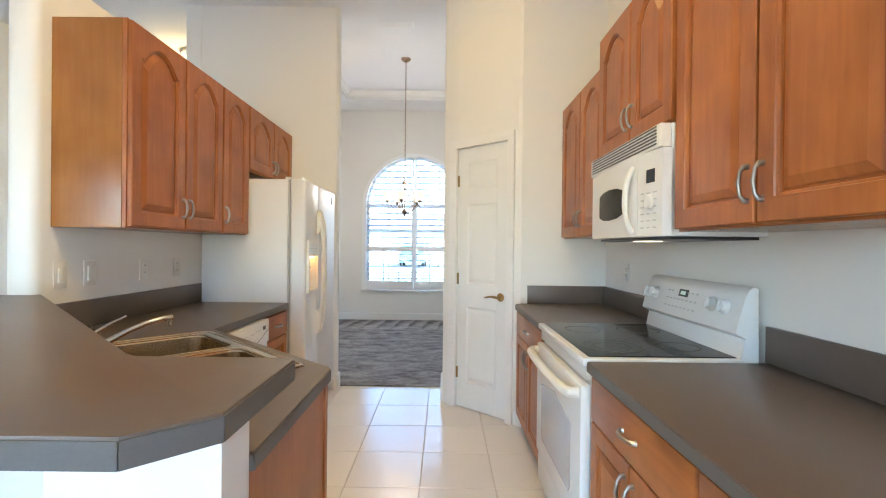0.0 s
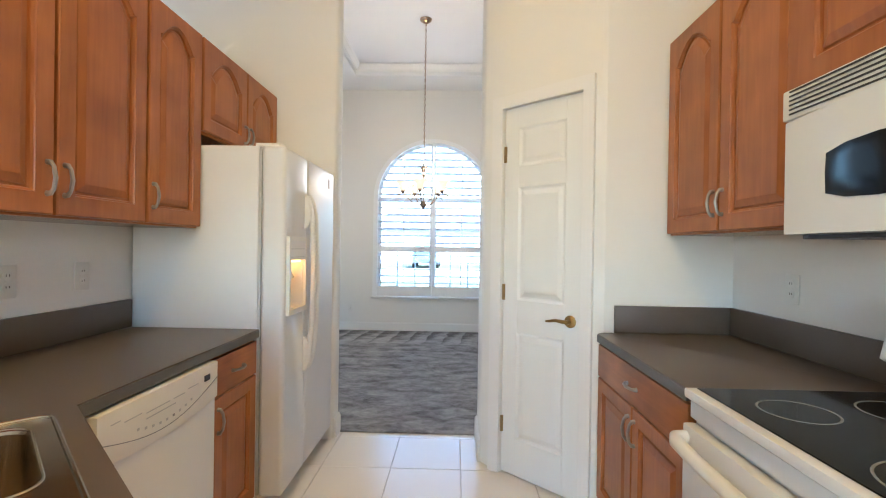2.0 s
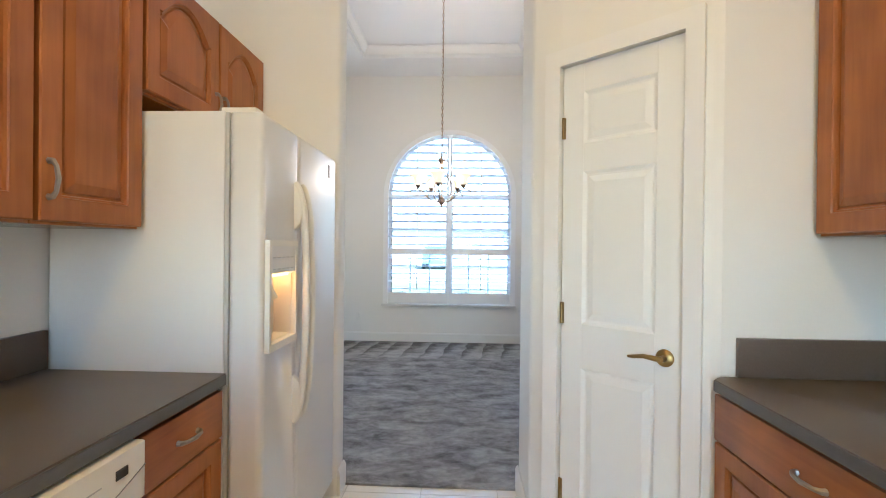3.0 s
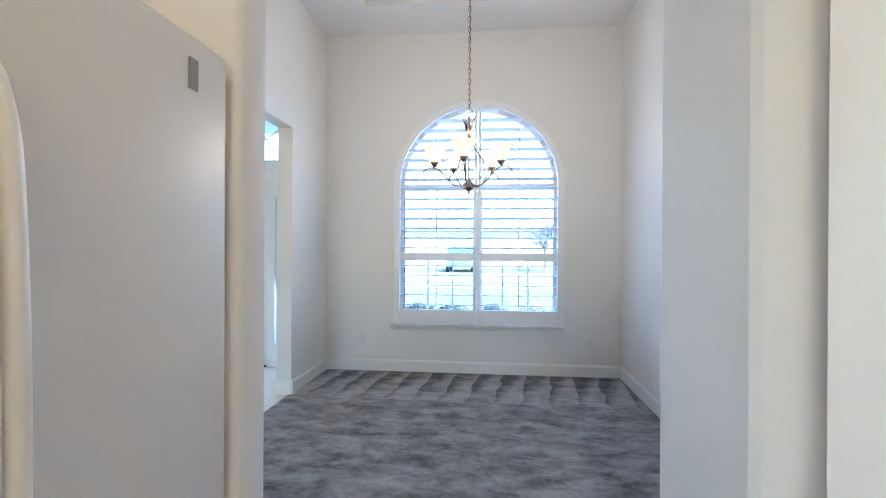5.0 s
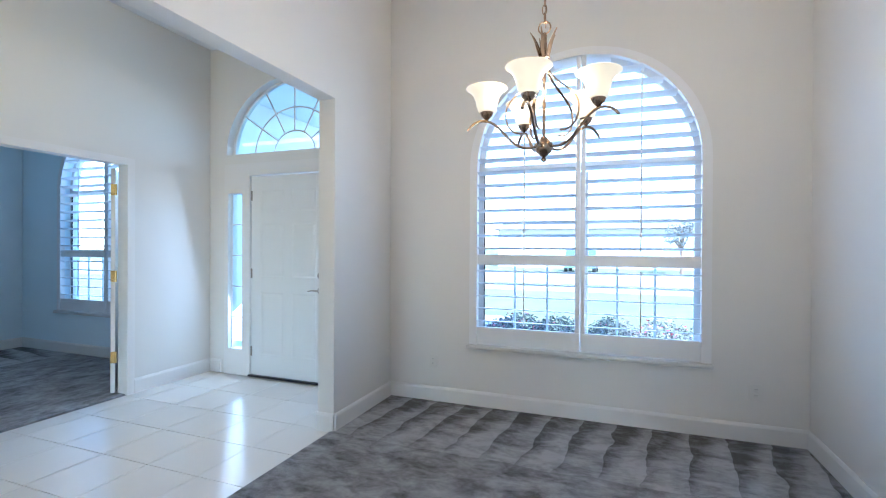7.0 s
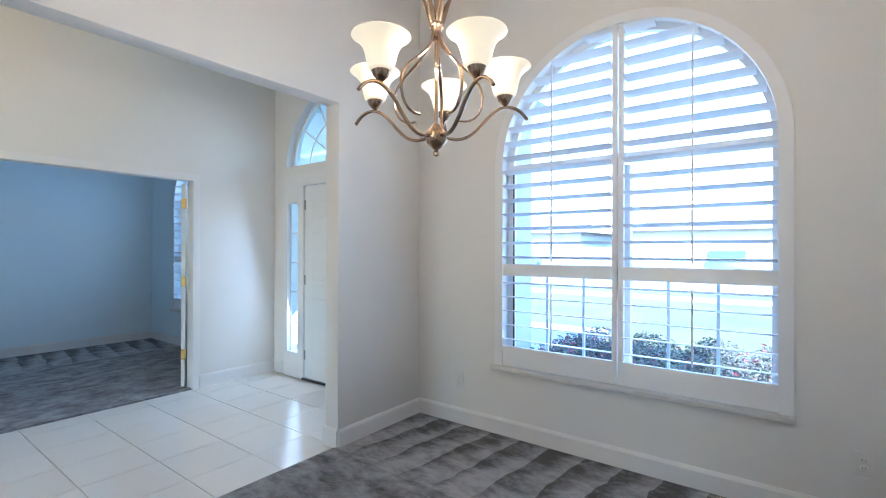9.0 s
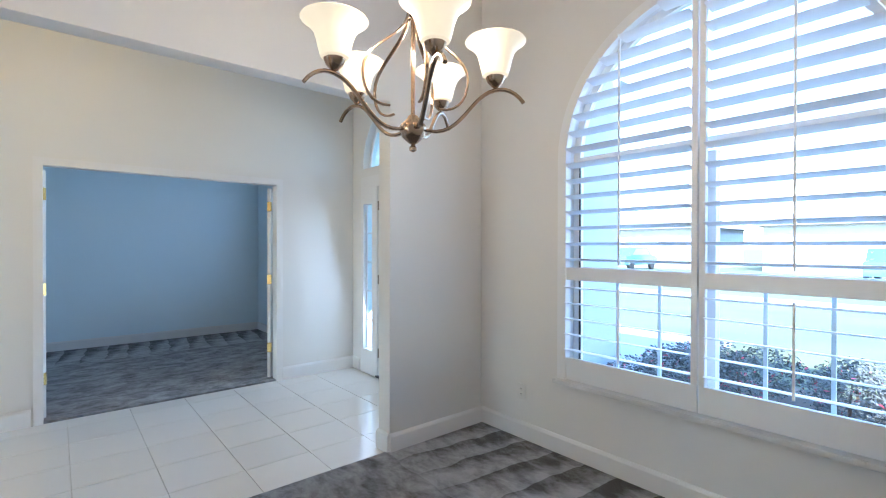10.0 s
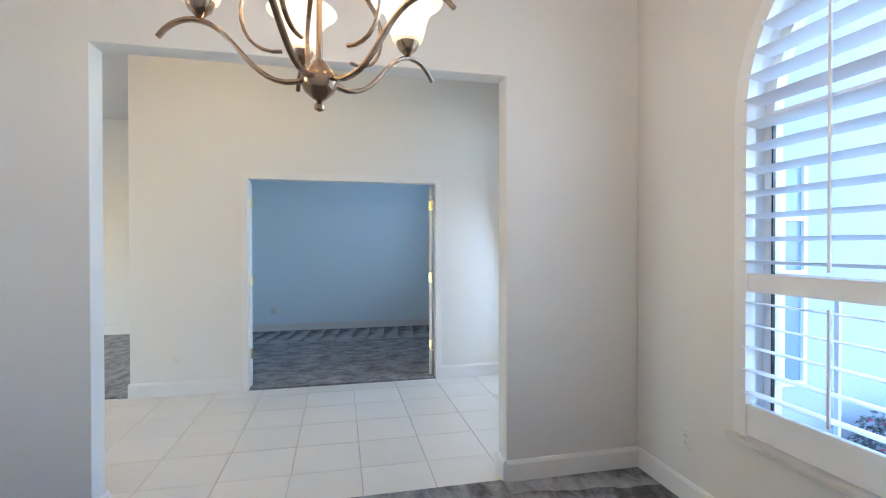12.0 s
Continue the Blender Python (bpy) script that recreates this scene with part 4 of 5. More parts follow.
# raised breakfast bar on its half wall
bar_wall = prism([(-0.37, 0.775), (-0.37, 0.886), (-0.62, 0.886), (-1.72, 1.93), (-1.80, 1.85), (-0.67, 0.775)], 0, 1.024)
solid("wall_bar", bar_wall, PAINT, "low white half wall under the breakfast bar", "wall")
bar = [(-0.285, 0.885), (-0.285, 0.60), (-0.365, 0.52), (-0.78, 0.52), (-1.96, 1.66), (-1.84, 1.913), (-1.70, 1.95), (-0.63, 0.92), (-0.60, 0.90), (-0.31, 0.90)]
bar_top = thing("bar_top", "dark brown-grey laminate breakfast bar top with clipped corners", "countertop")
part("slab", prism(bar[::-1], 1.025, 1.065, bevel=0.005), LAMINATE, bar_top)
edge_band(bar_top, bar[5:0:-1] + [bar[0], bar[9], bar[8], bar[7], bar[6]], 1.025, 1.065)

# dishwasher
dw = thing("dishwasher", "white built-in dishwasher with a curved control panel", "dishwasher")
part("body", cube(0.002, 0.598, 0.0, 0.55, 0.1, 0.84), WHITE, dw)
part("kick_plate", cube(0.004, 0.596, 0.05, 0.5, 0.0, 0.099), WHITE2, dw)
part("door", cube(0.004, 0.596, -0.035, -0.001, 0.11, 0.70, 0.006), WHITE, dw)
panel = [(0.004, 0.705), (0.12, 0.688), (0.3, 0.678), (0.48, 0.688), (0.596, 0.705), (0.596, 0.838), (0.004, 0.838)]
part("control_panel", prism(panel, -0.045, -0.001, axis="y", bevel=0.008), WHITE2, dw)
part("display", cube(0.50, 0.535, -0.0475, -0.045, 0.785, 0.806), DARK, dw)
for k in range(9):
    part("button", cube(0.15 + 0.033 * k, 0.160 + 0.033 * k, -0.0468, -0.045, 0.727 + 0.0012 * (k - 4) ** 2, 0.735 + 0.0012 * (k - 4) ** 2, 0.0008, 1), GREYPRINT if k == 5 else PALEPRINT, dw)
part("legend", cube(0.19, 0.33, -0.0466, -0.045, 0.766, 0.769), PALEPRINT, dw, "printed legend line")
part("seam", tube([(0.006 + 0.588 * u, -0.0452, 0.762 - 0.062 * math.sin(math.pi * u) + 0.02 * u) for u in (k / 16 for k in range(17))], 0.0014, 6), GREYPRINT, dw, "curved seam under the controls")
for x0, x1, z in ((0.10, 0.17, 0.790), (0.19, 0.30, 0.783), (0.32, 0.38, 0.783), (0.40, 0.46, 0.790), (0.05, 0.085, 0.80)):
    part("legend", cube(x0, x1, -0.0466, -0.045, z, z + 0.0028), PALEPRINT, dw)
dw.matrix_basis = left(2.205, -1.10, 0)


# refrigerator, faces +x
def fridge():
    t = thing("refrigerator", "white side-by-side refrigerator with a lit ice dispenser", "refrigerator")
    w, seam = 0.865, 0.332
    part("body", cube(0, w, 0, 0.60, 0.05, 1.745, 0.008), WHITE, t)
    part("grille", cube(0.02, w - 0.02, -0.02, 0.02, 0.0, 0.09, 0.004), WHITE2, t)
    part("roller", tube([(0.03, -0.06, 0.025), (0.07, -0.06, 0.025)], 0.022, 12), CHROME, t)
    part("gasket", cube(0.004, w - 0.004, -0.012, -0.001, 0.1, 1.74), PALEPRINT, t)
    fz = part("freezer_door", cube(0.002, seam - 0.003, -0.125, -0.013, 0.095, 1.745, 0.02, 3), WHITE, t)
    rf = part("fridge_door", cube(seam + 0.003, w - 0.002, -0.125, -0.013, 0.095, 1.745, 0.02, 3), WHITE, t)
    for d, x, sgn in ((fz, seam - 0.035, 1), (rf, seam + 0.035, -1)):
        pts = [(x, -0.124, 0.62), (x, -0.143, 0.655), (x, -0.162, 0.78), (x, -0.172, 1.08), (x, -0.162, 1.40), (x, -0.143, 1.51), (x, -0.124, 1.545)]
        pts = [Vector(p) for p in pts]
        smooth = []
        for i in range(len(pts) - 1):
            smooth += bezier(pts[i], pts[i] + (pts[min(i + 1, 6)] - pts[max(i - 1, 0)]) / 6, pts[i + 1] - (pts[min(i + 2, 6)] - pts[i]) / 6, pts[i + 1], 5)[:-1]
        grip = part("handle", tube(smooth + [pts[-1]], 0.016, 12, flat=0.8), WHITE2, d, "long bowed cream handle")
        for foot in ([(-0.122, 1.548), (-0.146, 1.522), (-0.158, 1.43), (-0.150, 1.39), (-0.122, 1.36)], [(-0.122, 0.617), (-0.146, 0.645), (-0.158, 0.735), (-0.150, 0.775), (-0.122, 0.80)]):
            part("mount", prism(foot, x - 0.0135, x + 0.0135, axis="x", bevel=0.005), WHITE2, grip)
    # dispenser: bezel, control strip, hollow niche
    x0, x1, z0, z1 = 0.026, 0.281, 0.943, 1.322
    bez = bmesh.new()
    for a in ((x0, x1, z1 - 0.02, z1), (x0, x0 + 0.018, z0, z1 - 0.02), (x1 - 0.018, x1, z0, z1 - 0.02), (x0 + 0.018, x1 - 0.018, z0, z0 + 0.025)):
        box(bez, a[0], a[1], -0.143, -0.126, a[2], a[3])
    part("bezel", bez, WHITE2, fz, "cream dispenser surround")
    # hollow the niche out of the freezer door
    cutter = new("cutter", mesh_of("cutter", cube(x0 + 0.019, x1 - 0.019, -0.2, -0.055, z0 + 0.026, 1.207), WHITE2))
    bo = fz.modifiers.new("cut", "BOOLEAN")
    bo.object, bo.solver = cutter, "EXACT"
    deps = bpy.context.evaluated_depsgraph_get()
    cut = bpy.data.meshes.new_from_object(fz.evaluated_get(deps))
    fz.modifiers.clear()
    fz.data = cut
    bpy.data.objects.remove(cutter)
    part("control_strip", cube(x0 + 0.018, x1 - 0.018, -0.14, -0.1255, 1.207, z1 - 0.02), WHITE, fz)
    for r in range(2):
        for k in range(5):
            part("button", cube(x0 + 0.03 + 0.04 * k, x0 + 0.055 + 0.04 * k, -0.1415, -0.14, 1.22 + 0.04 * r, 1.224 + 0.04 * r), PALEPRINT, fz)
    part("lamp", cube(x0 + 0.09, x1 - 0.03, -0.118, -0.07, 1.194, 1.204), GLOW, fz, "small warm dispenser lamp")
    part("niche_wall", cube(x0 + 0.02, x1 - 0.02, -0.058, -0.055, z0 + 0.03, 1.206), WHITE2, fz)
    part("paddle", tube([(x0 + 0.075, -0.07, 1.20), (x0 + 0.075, -0.09, 1.15), (x0 + 0.08, -0.105, 1.11)], [0.022, 0.03, 0.034], 12), WHITE2, fz, "ice chute")
    for k in range(14):
        part("drip_grille", cube(x0 + 0.024 + 0.0152 * k, x0 + 0.033 + 0.0152 * k, -0.122, -0.062, z0 + 0.026, z0 + 0.031, 0.0015, 1), WHITE2, fz)
    part("badge", cube(w - 0.14, w - 0.113, -0.1275, -0.125, 1.635, 1.695), GREYPRINT, rf, "small grey badge plate")
    for x in (0.03, w - 0.09):
        part("hinge_cover", cube(x, x + 0.06, -0.09, 0.03, 1.745, 1.765, 0.006), WHITE2, t)
    t.matrix_basis = left(3.212, -1.088, 0)
    return t


fridge()


# range, faces -x
def cooker():
    t = thing("electric_range", "white freestanding electric range with a black glass cooktop", "stove")
    w, d = 0.775, 0.64
    part("body", cube(0.003, w - 0.003, 0, d - 0.03, 0.08, CT - 0.02, 0.003, 1), WHITE, t)
    part("plinth", cube(0.02, w - 0.02, 0.04, d - 0.05, 0.0, 0.079), DARK, t)
    part("drawer", cube(0.006, w - 0.006, -0.03, -0.001, 0.09, 0.235, 0.006), WHITE, t, "storage drawer")
    od = part("oven_door", cube(0.006, w - 0.006, -0.04, -0.001, 0.245, 0.80, 0.01), WHITE, t)
    part("oven_window", prism([(0.13, 0.37), (0.15, 0.345), (w - 0.15, 0.345), (w - 0.13, 0.37), (w - 0.13, 0.615), (w / 2, 0.66), (0.13, 0.615)], -0.0425, -0.0395, axis="y"), OVENGLASS, od, "pale grey patterned oven window", False)
    hz, hy = 0.765, -0.085
    part("oven_handle", tube([(0.03, -0.04, hz), (0.035, -0.07, hz), (0.07, hy, hz), (0.2, hy - 0.008, hz), (w / 2, hy - 0.012, hz), (w - 0.2, hy - 0.008, hz), (w - 0.07, hy, hz), (w - 0.035, -0.07, hz), (w - 0.03, -0.04, hz)], 0.019, 12), WHITE2, od, "cream bar handle")
    part("vent_trim", cube(0.01, w - 0.01, -0.02, 0.0, 0.815, 0.862, 0.004), WHITE, t)
    part("cooktop_frame", cube(0.0, w, -0.035, d - 0.05, CT - 0.016, CT + 0.012, 0.009), WHITE, t)
    glass = part("cooktop", cube(0.022, w - 0.022, -0.008, d - 0.115, CT + 0.0125, CT + 0.016, 0.001, 1), BLACKGLASS, t, "black ceramic glass")
    for x, y, r in ((0.2, 0.14, 0.085), (0.575, 0.14, 0.118), (0.2, 0.40, 0.098), (0.575, 0.40, 0.085)):
        for q in ((r, r * 0.62) if r > 0.1 else (r,)):
            part("burner_ring", loops([[(x + s * math.cos(a), y + s * math.sin(a), CT + z) for a in (2 * math.pi * i / 40 for i in range(40))] for s, z in ((q, 0.016), (q, 0.0166), (q - 0.0055, 0.0166), (q - 0.0055, 0.016))], caps=False), BURNER, glass)
    # backguard with a slanted console
    prof = [(d - 0.115, CT + 0.012), (d - 0.10, CT + 0.085), (d - 0.135, CT + 0.105), (d - 0.122, CT + 0.16), (d - 0.100, CT + 0.235), (d - 0.086, CT + 0.262), (d - 0.068, CT + 0.272), (d - 0.050, CT + 0.266), (d - 0.046, CT + 0.0)]
    part("backguard", prism(prof, 0.0, w, axis="x", bevel=0.01), WHITE, t)
    tilt = math.degrees(math.atan2(0.047, 0.17))
    def on_console(x, u):
        return pose(x, d - 0.135 + 0.047 * u - 0.0035, CT + 0.105 + 0.17 * u, -tilt, 0, 0)
    for x in (0.06, 0.125, 0.60, 0.685):
        k = part("knob", lathe([(0.004, 0.0), (0.03, 0.0), (0.03, 0.006), (0.024, 0.012), (0.021, 0.026), (0.004, 0.028)], 20), WHITE, t)
        k.matrix_basis = on_console(x, 0.5) @ pose(0, 0, 0, 90, 0, 0)
        g = part("grip", cube(-0.005, 0.005, -0.022, 0.022, 0.027, 0.034, 0.002), WHITE, k)
    disp = part("display", cube(-0.035, 0.035, -0.002, 0.002, -0.016, 0.016), DARK, t)
    disp.matrix_basis = on_console(0.37, 0.62)
    led = part("digits", cube(-0.02, 0.02, -0.003, -0.002, -0.008, 0.008), LED, disp, "green clock digits")
    for r in range(3):
        for k in range(8):
            if r == 2 and 2 <= k <= 4:
                continue
            b = part("button", cube(-0.007, 0.007, -0.002, 0.001, -0.0025, 0.0025), PALEPRINT, t)
            b.matrix_basis = on_console(0.24 + 0.034 * k, 0.24 + 0.2 * r)
    t.matrix_basis = right(2.415, 0.533, -0.004)
    return t


cooker()


def microwave():
    t = thing("microwave", "white over-the-range microwave with a dark door window", "microwave")
    w, h, d = 0.775, 0.405, 0.40
    part("body", cube(0, w, 0.05, d, 0, h, 0.004), WHITE, t)
    part("grille", cube(0.0, w, 0.01, 0.049, h - 0.085, h, 0.006), WHITE2, t)
    # Dark strips laid on the grille draw the shade in the gaps between slats.
    for k in range(6):
        part("grille_gap", cube(0.03, w - 0.03, 0.007, 0.012, h - 0.0728 + 0.0125 * k, h - 0.0685 + 0.0125 * k), DARK, t)
    # bowed front: door and control panel
    def bow(x):
        return 0.02 - 0.03 * math.sin(math.pi * x / w)
    def bowed(x0, x1, z0, z1, lift, thick):
        xs = [x0 + (x1 - x0) * i / 12 for i in range(13)]
        rings = [[(x, bow(x) - lift, z0), (x, bow(x) - lift, z1), (x, bow(x) - lift + thick, z1), (x, bow(x) - lift + thick, z0)] for x in xs]
        return loops(rings)
    door = part("door", bowed(0.0, 0.605, 0.0, h - 0.088, 0.0, 0.05), WHITE, t)
    pts = [(0.175, 0.098), (0.24, 0.083), (0.33, 0.078), (0.42, 0.083), (0.485, 0.098), (0.488, 0.15), (0.485, 0.198), (0.42, 0.212), (0.33, 0.217), (0.24, 0.212), (0.175, 0.198), (0.172, 0.15)]
    bm = bmesh.new()
    front = [bm.verts.new((x, bow(x) - 0.0025, z)) for x, z in pts]
    rear = [bm.verts.new((x, bow(x) + 0.001, z)) for x, z in pts]
    cf = bm.verts.new((0.31, bow(0.31) - 0.0025, 0.15))
    for i in range(len(pts)):
        j = (i + 1) % len(pts)
        bm.faces.new((front[i], front[j], rear[j], rear[i]))
        bm.faces.new((front[i], front[j], cf))
    bmesh.ops.recalc_face_normals(bm, faces=bm.faces)
    part("window", bm, BLACKGLASS, door, "dark glass door window")
    part("handle", tube(bezier((0.575, bow(0.57), 0.015), (0.568, -0.045, 0.05), (0.568, -0.045, 0.23), (0.575, bow(0.57), 0.275), 14), 0.0115, 10), WHITE2, door, "bowed cream handle")
    cp = part("control_panel", bowed(0.608, w, 0.0, h - 0.088, 0.0, 0.05), WHITE, t)
    part("display", bowed(0.672, 0.727, 0.20, 0.25, 0.0015, 0.003), DARK, cp)
    for r in range(6):
        for k in range(3):
            part("button", bowed(0.632 + 0.042 * k, 0.655 + 0.042 * k, 0.030 + 0.026 * r, 0.035 + 0.026 * r, 0.0012, 0.002), PALEPRINT, cp)
    dial = part("dial", lathe([(0.003, 0), (0.028, 0), (0.028, 0.008), (0.022, 0.014), (0.003, 0.015)], 20), WHITE2, cp)
    dial.matrix_basis = pose(0.70, bow(0.70) - 0.0005, 0.13, 90, 0, 0)
    part("underside", cube(0.02, w - 0.02, 0.06, d - 0.02, -0.012, -0.001), DARK, t, "dark vented underside")
    part("task_light", cube(0.28, 0.42, 0.12, 0.19, -0.016, -0.013), COOKLIGHT, t, "lit cooktop lamp")
    t.matrix_basis = right(2.425, 0.856 - 0.098, 1.332)
    return t


microwave()

for y, tog, wide in ((2.04, True, 1), (2.21, True, 1), (2.61, False, 1), (2.93, False, 1)):
    outlet(-1.699, y, 1.14, 90, tog, wide)
outlet(1.159, 2.917, 1.138, -90)
outlet(-1.74, NORTH - 0.001, 0.355, 0)
outlet(0.65, NORTH - 0.001, 0.354, 0)
outlet(DEN + 0.001, 4.65, 0.34, 90)
outlet(DENFAR + 0.001, 5.1, 0.34, 90)


# ---- chandelier ----
def flat_bar(points, width, thick, a):
    """A forged bar with rounded edges along points that lie in the upright plane at angle a; width runs across that plane."""
    pts = [Vector(p) for p in points]
    across = Vector((-math.sin(a), math.cos(a), 0))
    rings = []
    for i, p in enumerate(pts):
        d = (pts[min(i + 1, len(pts) - 1)] - pts[max(i - 1, 0)]).normalized()
        up = d.cross(across)
        u = i / (len(pts) - 1)
        w, h = (width[0] + (width[1] - width[0]) * u) / 2, thick / 2
        rings.append([p + across * (w * q) + up * (h * r) for q, r in ((-1, -0.4), (-0.6, -1), (0.6, -1), (1, -0.4), (1, 0.4), (0.6, 1), (-0.6, 1), (-1, 0.4))])
    return loops(rings)


def chandelier(x, y):
    t = thing("chandelier", "pewter five-arm chandelier with lit frosted bell shades", "chandelier")
    z0, ztop = 1.682, 3.765
    part("finial", lathe([(0.002, 0.0), (0.010, 0.004), (0.011, 0.012), (0.005, 0.02), (0.012, 0.024), (0.03, 0.04), (0.038, 0.058), (0.036, 0.072), (0.020, 0.088), (0.012, 0.10)], 20, at=(0, 0, z0)), PEWTER, t)
    part("column", lathe([(0.0065, 0.1), (0.0065, 0.36), (0.016, 0.37), (0.016, 0.40), (0.020, 0.41), (0.010, 0.43), (0.010, 0.5), (0.006, 0.51)], 12, at=(0, 0, z0)), PEWTER, t)
    ring_z = z0 + 0.53
    part("hanging_ring", tube([(0.024 * math.cos(a), 0, ring_z + 0.024 * math.sin(a)) for a in (2 * math.pi * i / 20 for i in range(21))], 0.003, 6), PEWTER, t)
    for k in range(5):
        a = radians(72 * k + 48.6)
        ca, sa = math.cos(a), math.sin(a)
        P = lambda r, z, ca=ca, sa=sa: (r * ca, r * sa, z0 + z)
        arm = part("arm", flat_bar(bezier(P(0.02, 0.065), P(0.13, 0.02), P(0.15, 0.154), P(0.225, 0.168), 14) + bezier(P(0.225, 0.168), P(0.25, 0.174), P(0.28, 0.165), P(0.302, 0.132), 7)[1:], (0.013, 0.011), 0.009, a), PEWTER, t)
        part("scroll", flat_bar(bezier(P(0.012, 0.39), P(0.02, 0.30), P(0.148, 0.275), P(0.150, 0.195), 12) + bezier(P(0.150, 0.195), P(0.151, 0.14), P(0.12, 0.108), P(0.072, 0.116), 8)[1:], (0.013, 0.009), 0.006, a), PEWTER, t)
        ball_at = P(0.019, 0.408)
        part("ball", lathe([(0.001, -0.0065), (0.005, -0.0045), (0.0066, 0.0), (0.005, 0.0045), (0.001, 0.0065)], 12, at=ball_at), PEWTER, t)
        part("leaf", tube(bezier(P(0.012, 0.40), P(0.02, 0.44), P(0.03, 0.48), P(0.055, 0.515), 6), [0.004, 0.009, 0.010, 0.008, 0.005, 0.002], 6, flat=0.3), PEWTER, t)
        part("cup", lathe([(0.004, 0.0), (0.008, 0.002), (0.022, 0.016), (0.027, 0.03), (0.024, 0.032)], 18, at=P(0.225, 0.173)), PEWTER, arm)
        shade = part("shade", lathe([(0.022, 0.0), (0.034, 0.003), (0.040, 0.022), (0.045, 0.045), (0.053, 0.067), (0.069, 0.085), (0.083, 0.094), (0.081, 0.097), (0.066, 0.089), (0.049, 0.067), (0.040, 0.043), (0.034, 0.016), (0.02, 0.005)], 24, at=P(0.225, 0.204), caps=False), SHADE, arm, "lit frosted bell glass shade")
    # chain and canopy
    links = int((ztop - 0.045 - ring_z - 0.03) / 0.034)
    for k in range(links + 1):
        zc = ring_z + 0.038 + k * (ztop - 0.05 - ring_z - 0.045) / links
        pts = []
        for i in range(13):
            q = 2 * math.pi * i / 12
            u, v = 0.0085 * math.cos(q), 0.021 * math.sin(q)
            pts.append((u, 0, zc + v) if k % 2 else (0, u, zc + v))
        part("chain_link", tube(pts, 0.0022, 5), PEWTER, t)
    part("cord", tube([(0.004, 0.004, ring_z), (0.004, 0.004, ztop - 0.04)], 0.002, 5), PEWTER, t)
    part("canopy", lathe([(0.006, -0.05), (0.012, -0.045), (0.03, -0.04), (0.06, -0.018), (0.066, 0.0)], 28, at=(0, 0, ztop)), PEWTER, t)
    t.matrix_basis = pose(x, y, 0)
    return t


chandelier(-0.527, 6.12)
for k in range(5):
    a = radians(72 * k + 48.6)
    lamp("chandelier_bulb", "POINT", 0.72, (1.0, 0.76, 0.50), pose(-0.527 + 0.225 * math.cos(a), 6.12 + 0.225 * math.sin(a), 2.03), 0.03)

vent = thing("ceiling_vent", "white slatted air vent in the tray ceiling", "vent")
part("frame", prism([(-0.19, -0.09), (0.19, -0.09), (0.19, 0.09), (-0.19, 0.09)], -0.01, 0.0, bevel=0.003), TRIM, vent)
for k in range(8):
    part("slat", cube(-0.165, 0.165, -0.07 + 0.0185 * k, -0.058 + 0.0185 * k, -0.016, -0.0102), TRIM, vent)
vent.matrix_basis = pose(-0.55, 5.15, 3.769)


def added_recessed_light(x, y, z):
    t = thing("added_recessed_light", "unseen white recessed ceiling light, added to house a lamp", "ceiling light", "ceiling lights")
    part("trim_ring", loops([[(r * math.cos(a), r * math.sin(a), h) for a in (2 * math.pi * i / 28 for i in range(28))] for r, h in ((0.2, 0.0), (0.2, -0.008), (0.17, -0.012), (0.16, 0.0))], caps=False), TRIM, t)
    part("lens", lathe([(0.002, -0.006), (0.16, -0.006), (0.16, -0.001)], 28), SHADE, t)
    t.matrix_basis = pose(x, y, z)


# Fixtures added out of view to house the kitchen and living room lamps.
for x, y in ((-0.3, 0.9), (-0.3, 2.7), (-5.6, 1.5)):
    added_recessed_light(x, y, 3.399)
dome = thing("dome_light", "frosted glass dome light on the foyer ceiling", "ceiling light")
part("base", lathe([(0.12, 0.0), (0.13, -0.01), (0.13, -0.03), (0.12, -0.035)], 28), CHROME, dome)
part("glass", lathe([(0.118, -0.035), (0.105, -0.07), (0.07, -0.1), (0.02, -0.115), (0.002, -0.116)], 28), SHADE, dome)
dome.matrix_basis = pose(-2.85, 5.2, 3.449)

# ---- outside ----
FARPANE = material("far_window_glass", (0.22, 0.27, 0.32), 0.2, noise_scale=1, vary=0.2)
solid("ground", cube(-200, 200, 8.221, 400, -0.45, -0.15), GRASS, "sunlit green lawn", "lawn")
solid("wall_wing", cube(-2.14, -2.02, 8.221, 9.85, -0.15, 3.9), STUCCO, "shaded pale stucco wall of the entrance wing", "wall")
solid("pavement_porch", cube(-4.75, -2.14, 8.221, 13.5, -0.149, -0.05), CONCRETE, "pale concrete porch slab", "pavement")
solid("ceiling_porch", cube(-4.87, -2.141, 8.221, 10.6, 3.25, 3.4), SOFFIT, "shaded white ceiling of the entrance porch", "ceiling")
solid("wall_porch_west", cube(-4.87, -4.751, 8.221, 10.6, -0.15, 3.249), SOFFIT, "shaded white wall beside the entrance porch", "wall")
wg = thing("wing_window", "dark narrow window in the stucco wing wall", "window")
wf = bmesh.new()
for a in ((8.92, 8.95, 0.5, 1.95), (9.10, 9.13, 0.5, 1.95), (8.95, 9.10, 0.5, 0.53), (8.95, 9.10, 1.92, 1.95), (8.95, 9.10, 1.20, 1.25), (8.95, 9.10, 1.57, 1.60)):
    box(wf, -2.02, -1.985, a[0], a[1], a[2], a[3])
part("frame", wf, TRIM, wg, smooth=False)
for z0, z1 in ((0.53, 1.20), (1.25, 1.57), (1.60, 1.92)):
    part("pane", cube(-2.018, -2.008, 8.95, 9.10, z0, z1), FARPANE, wg)
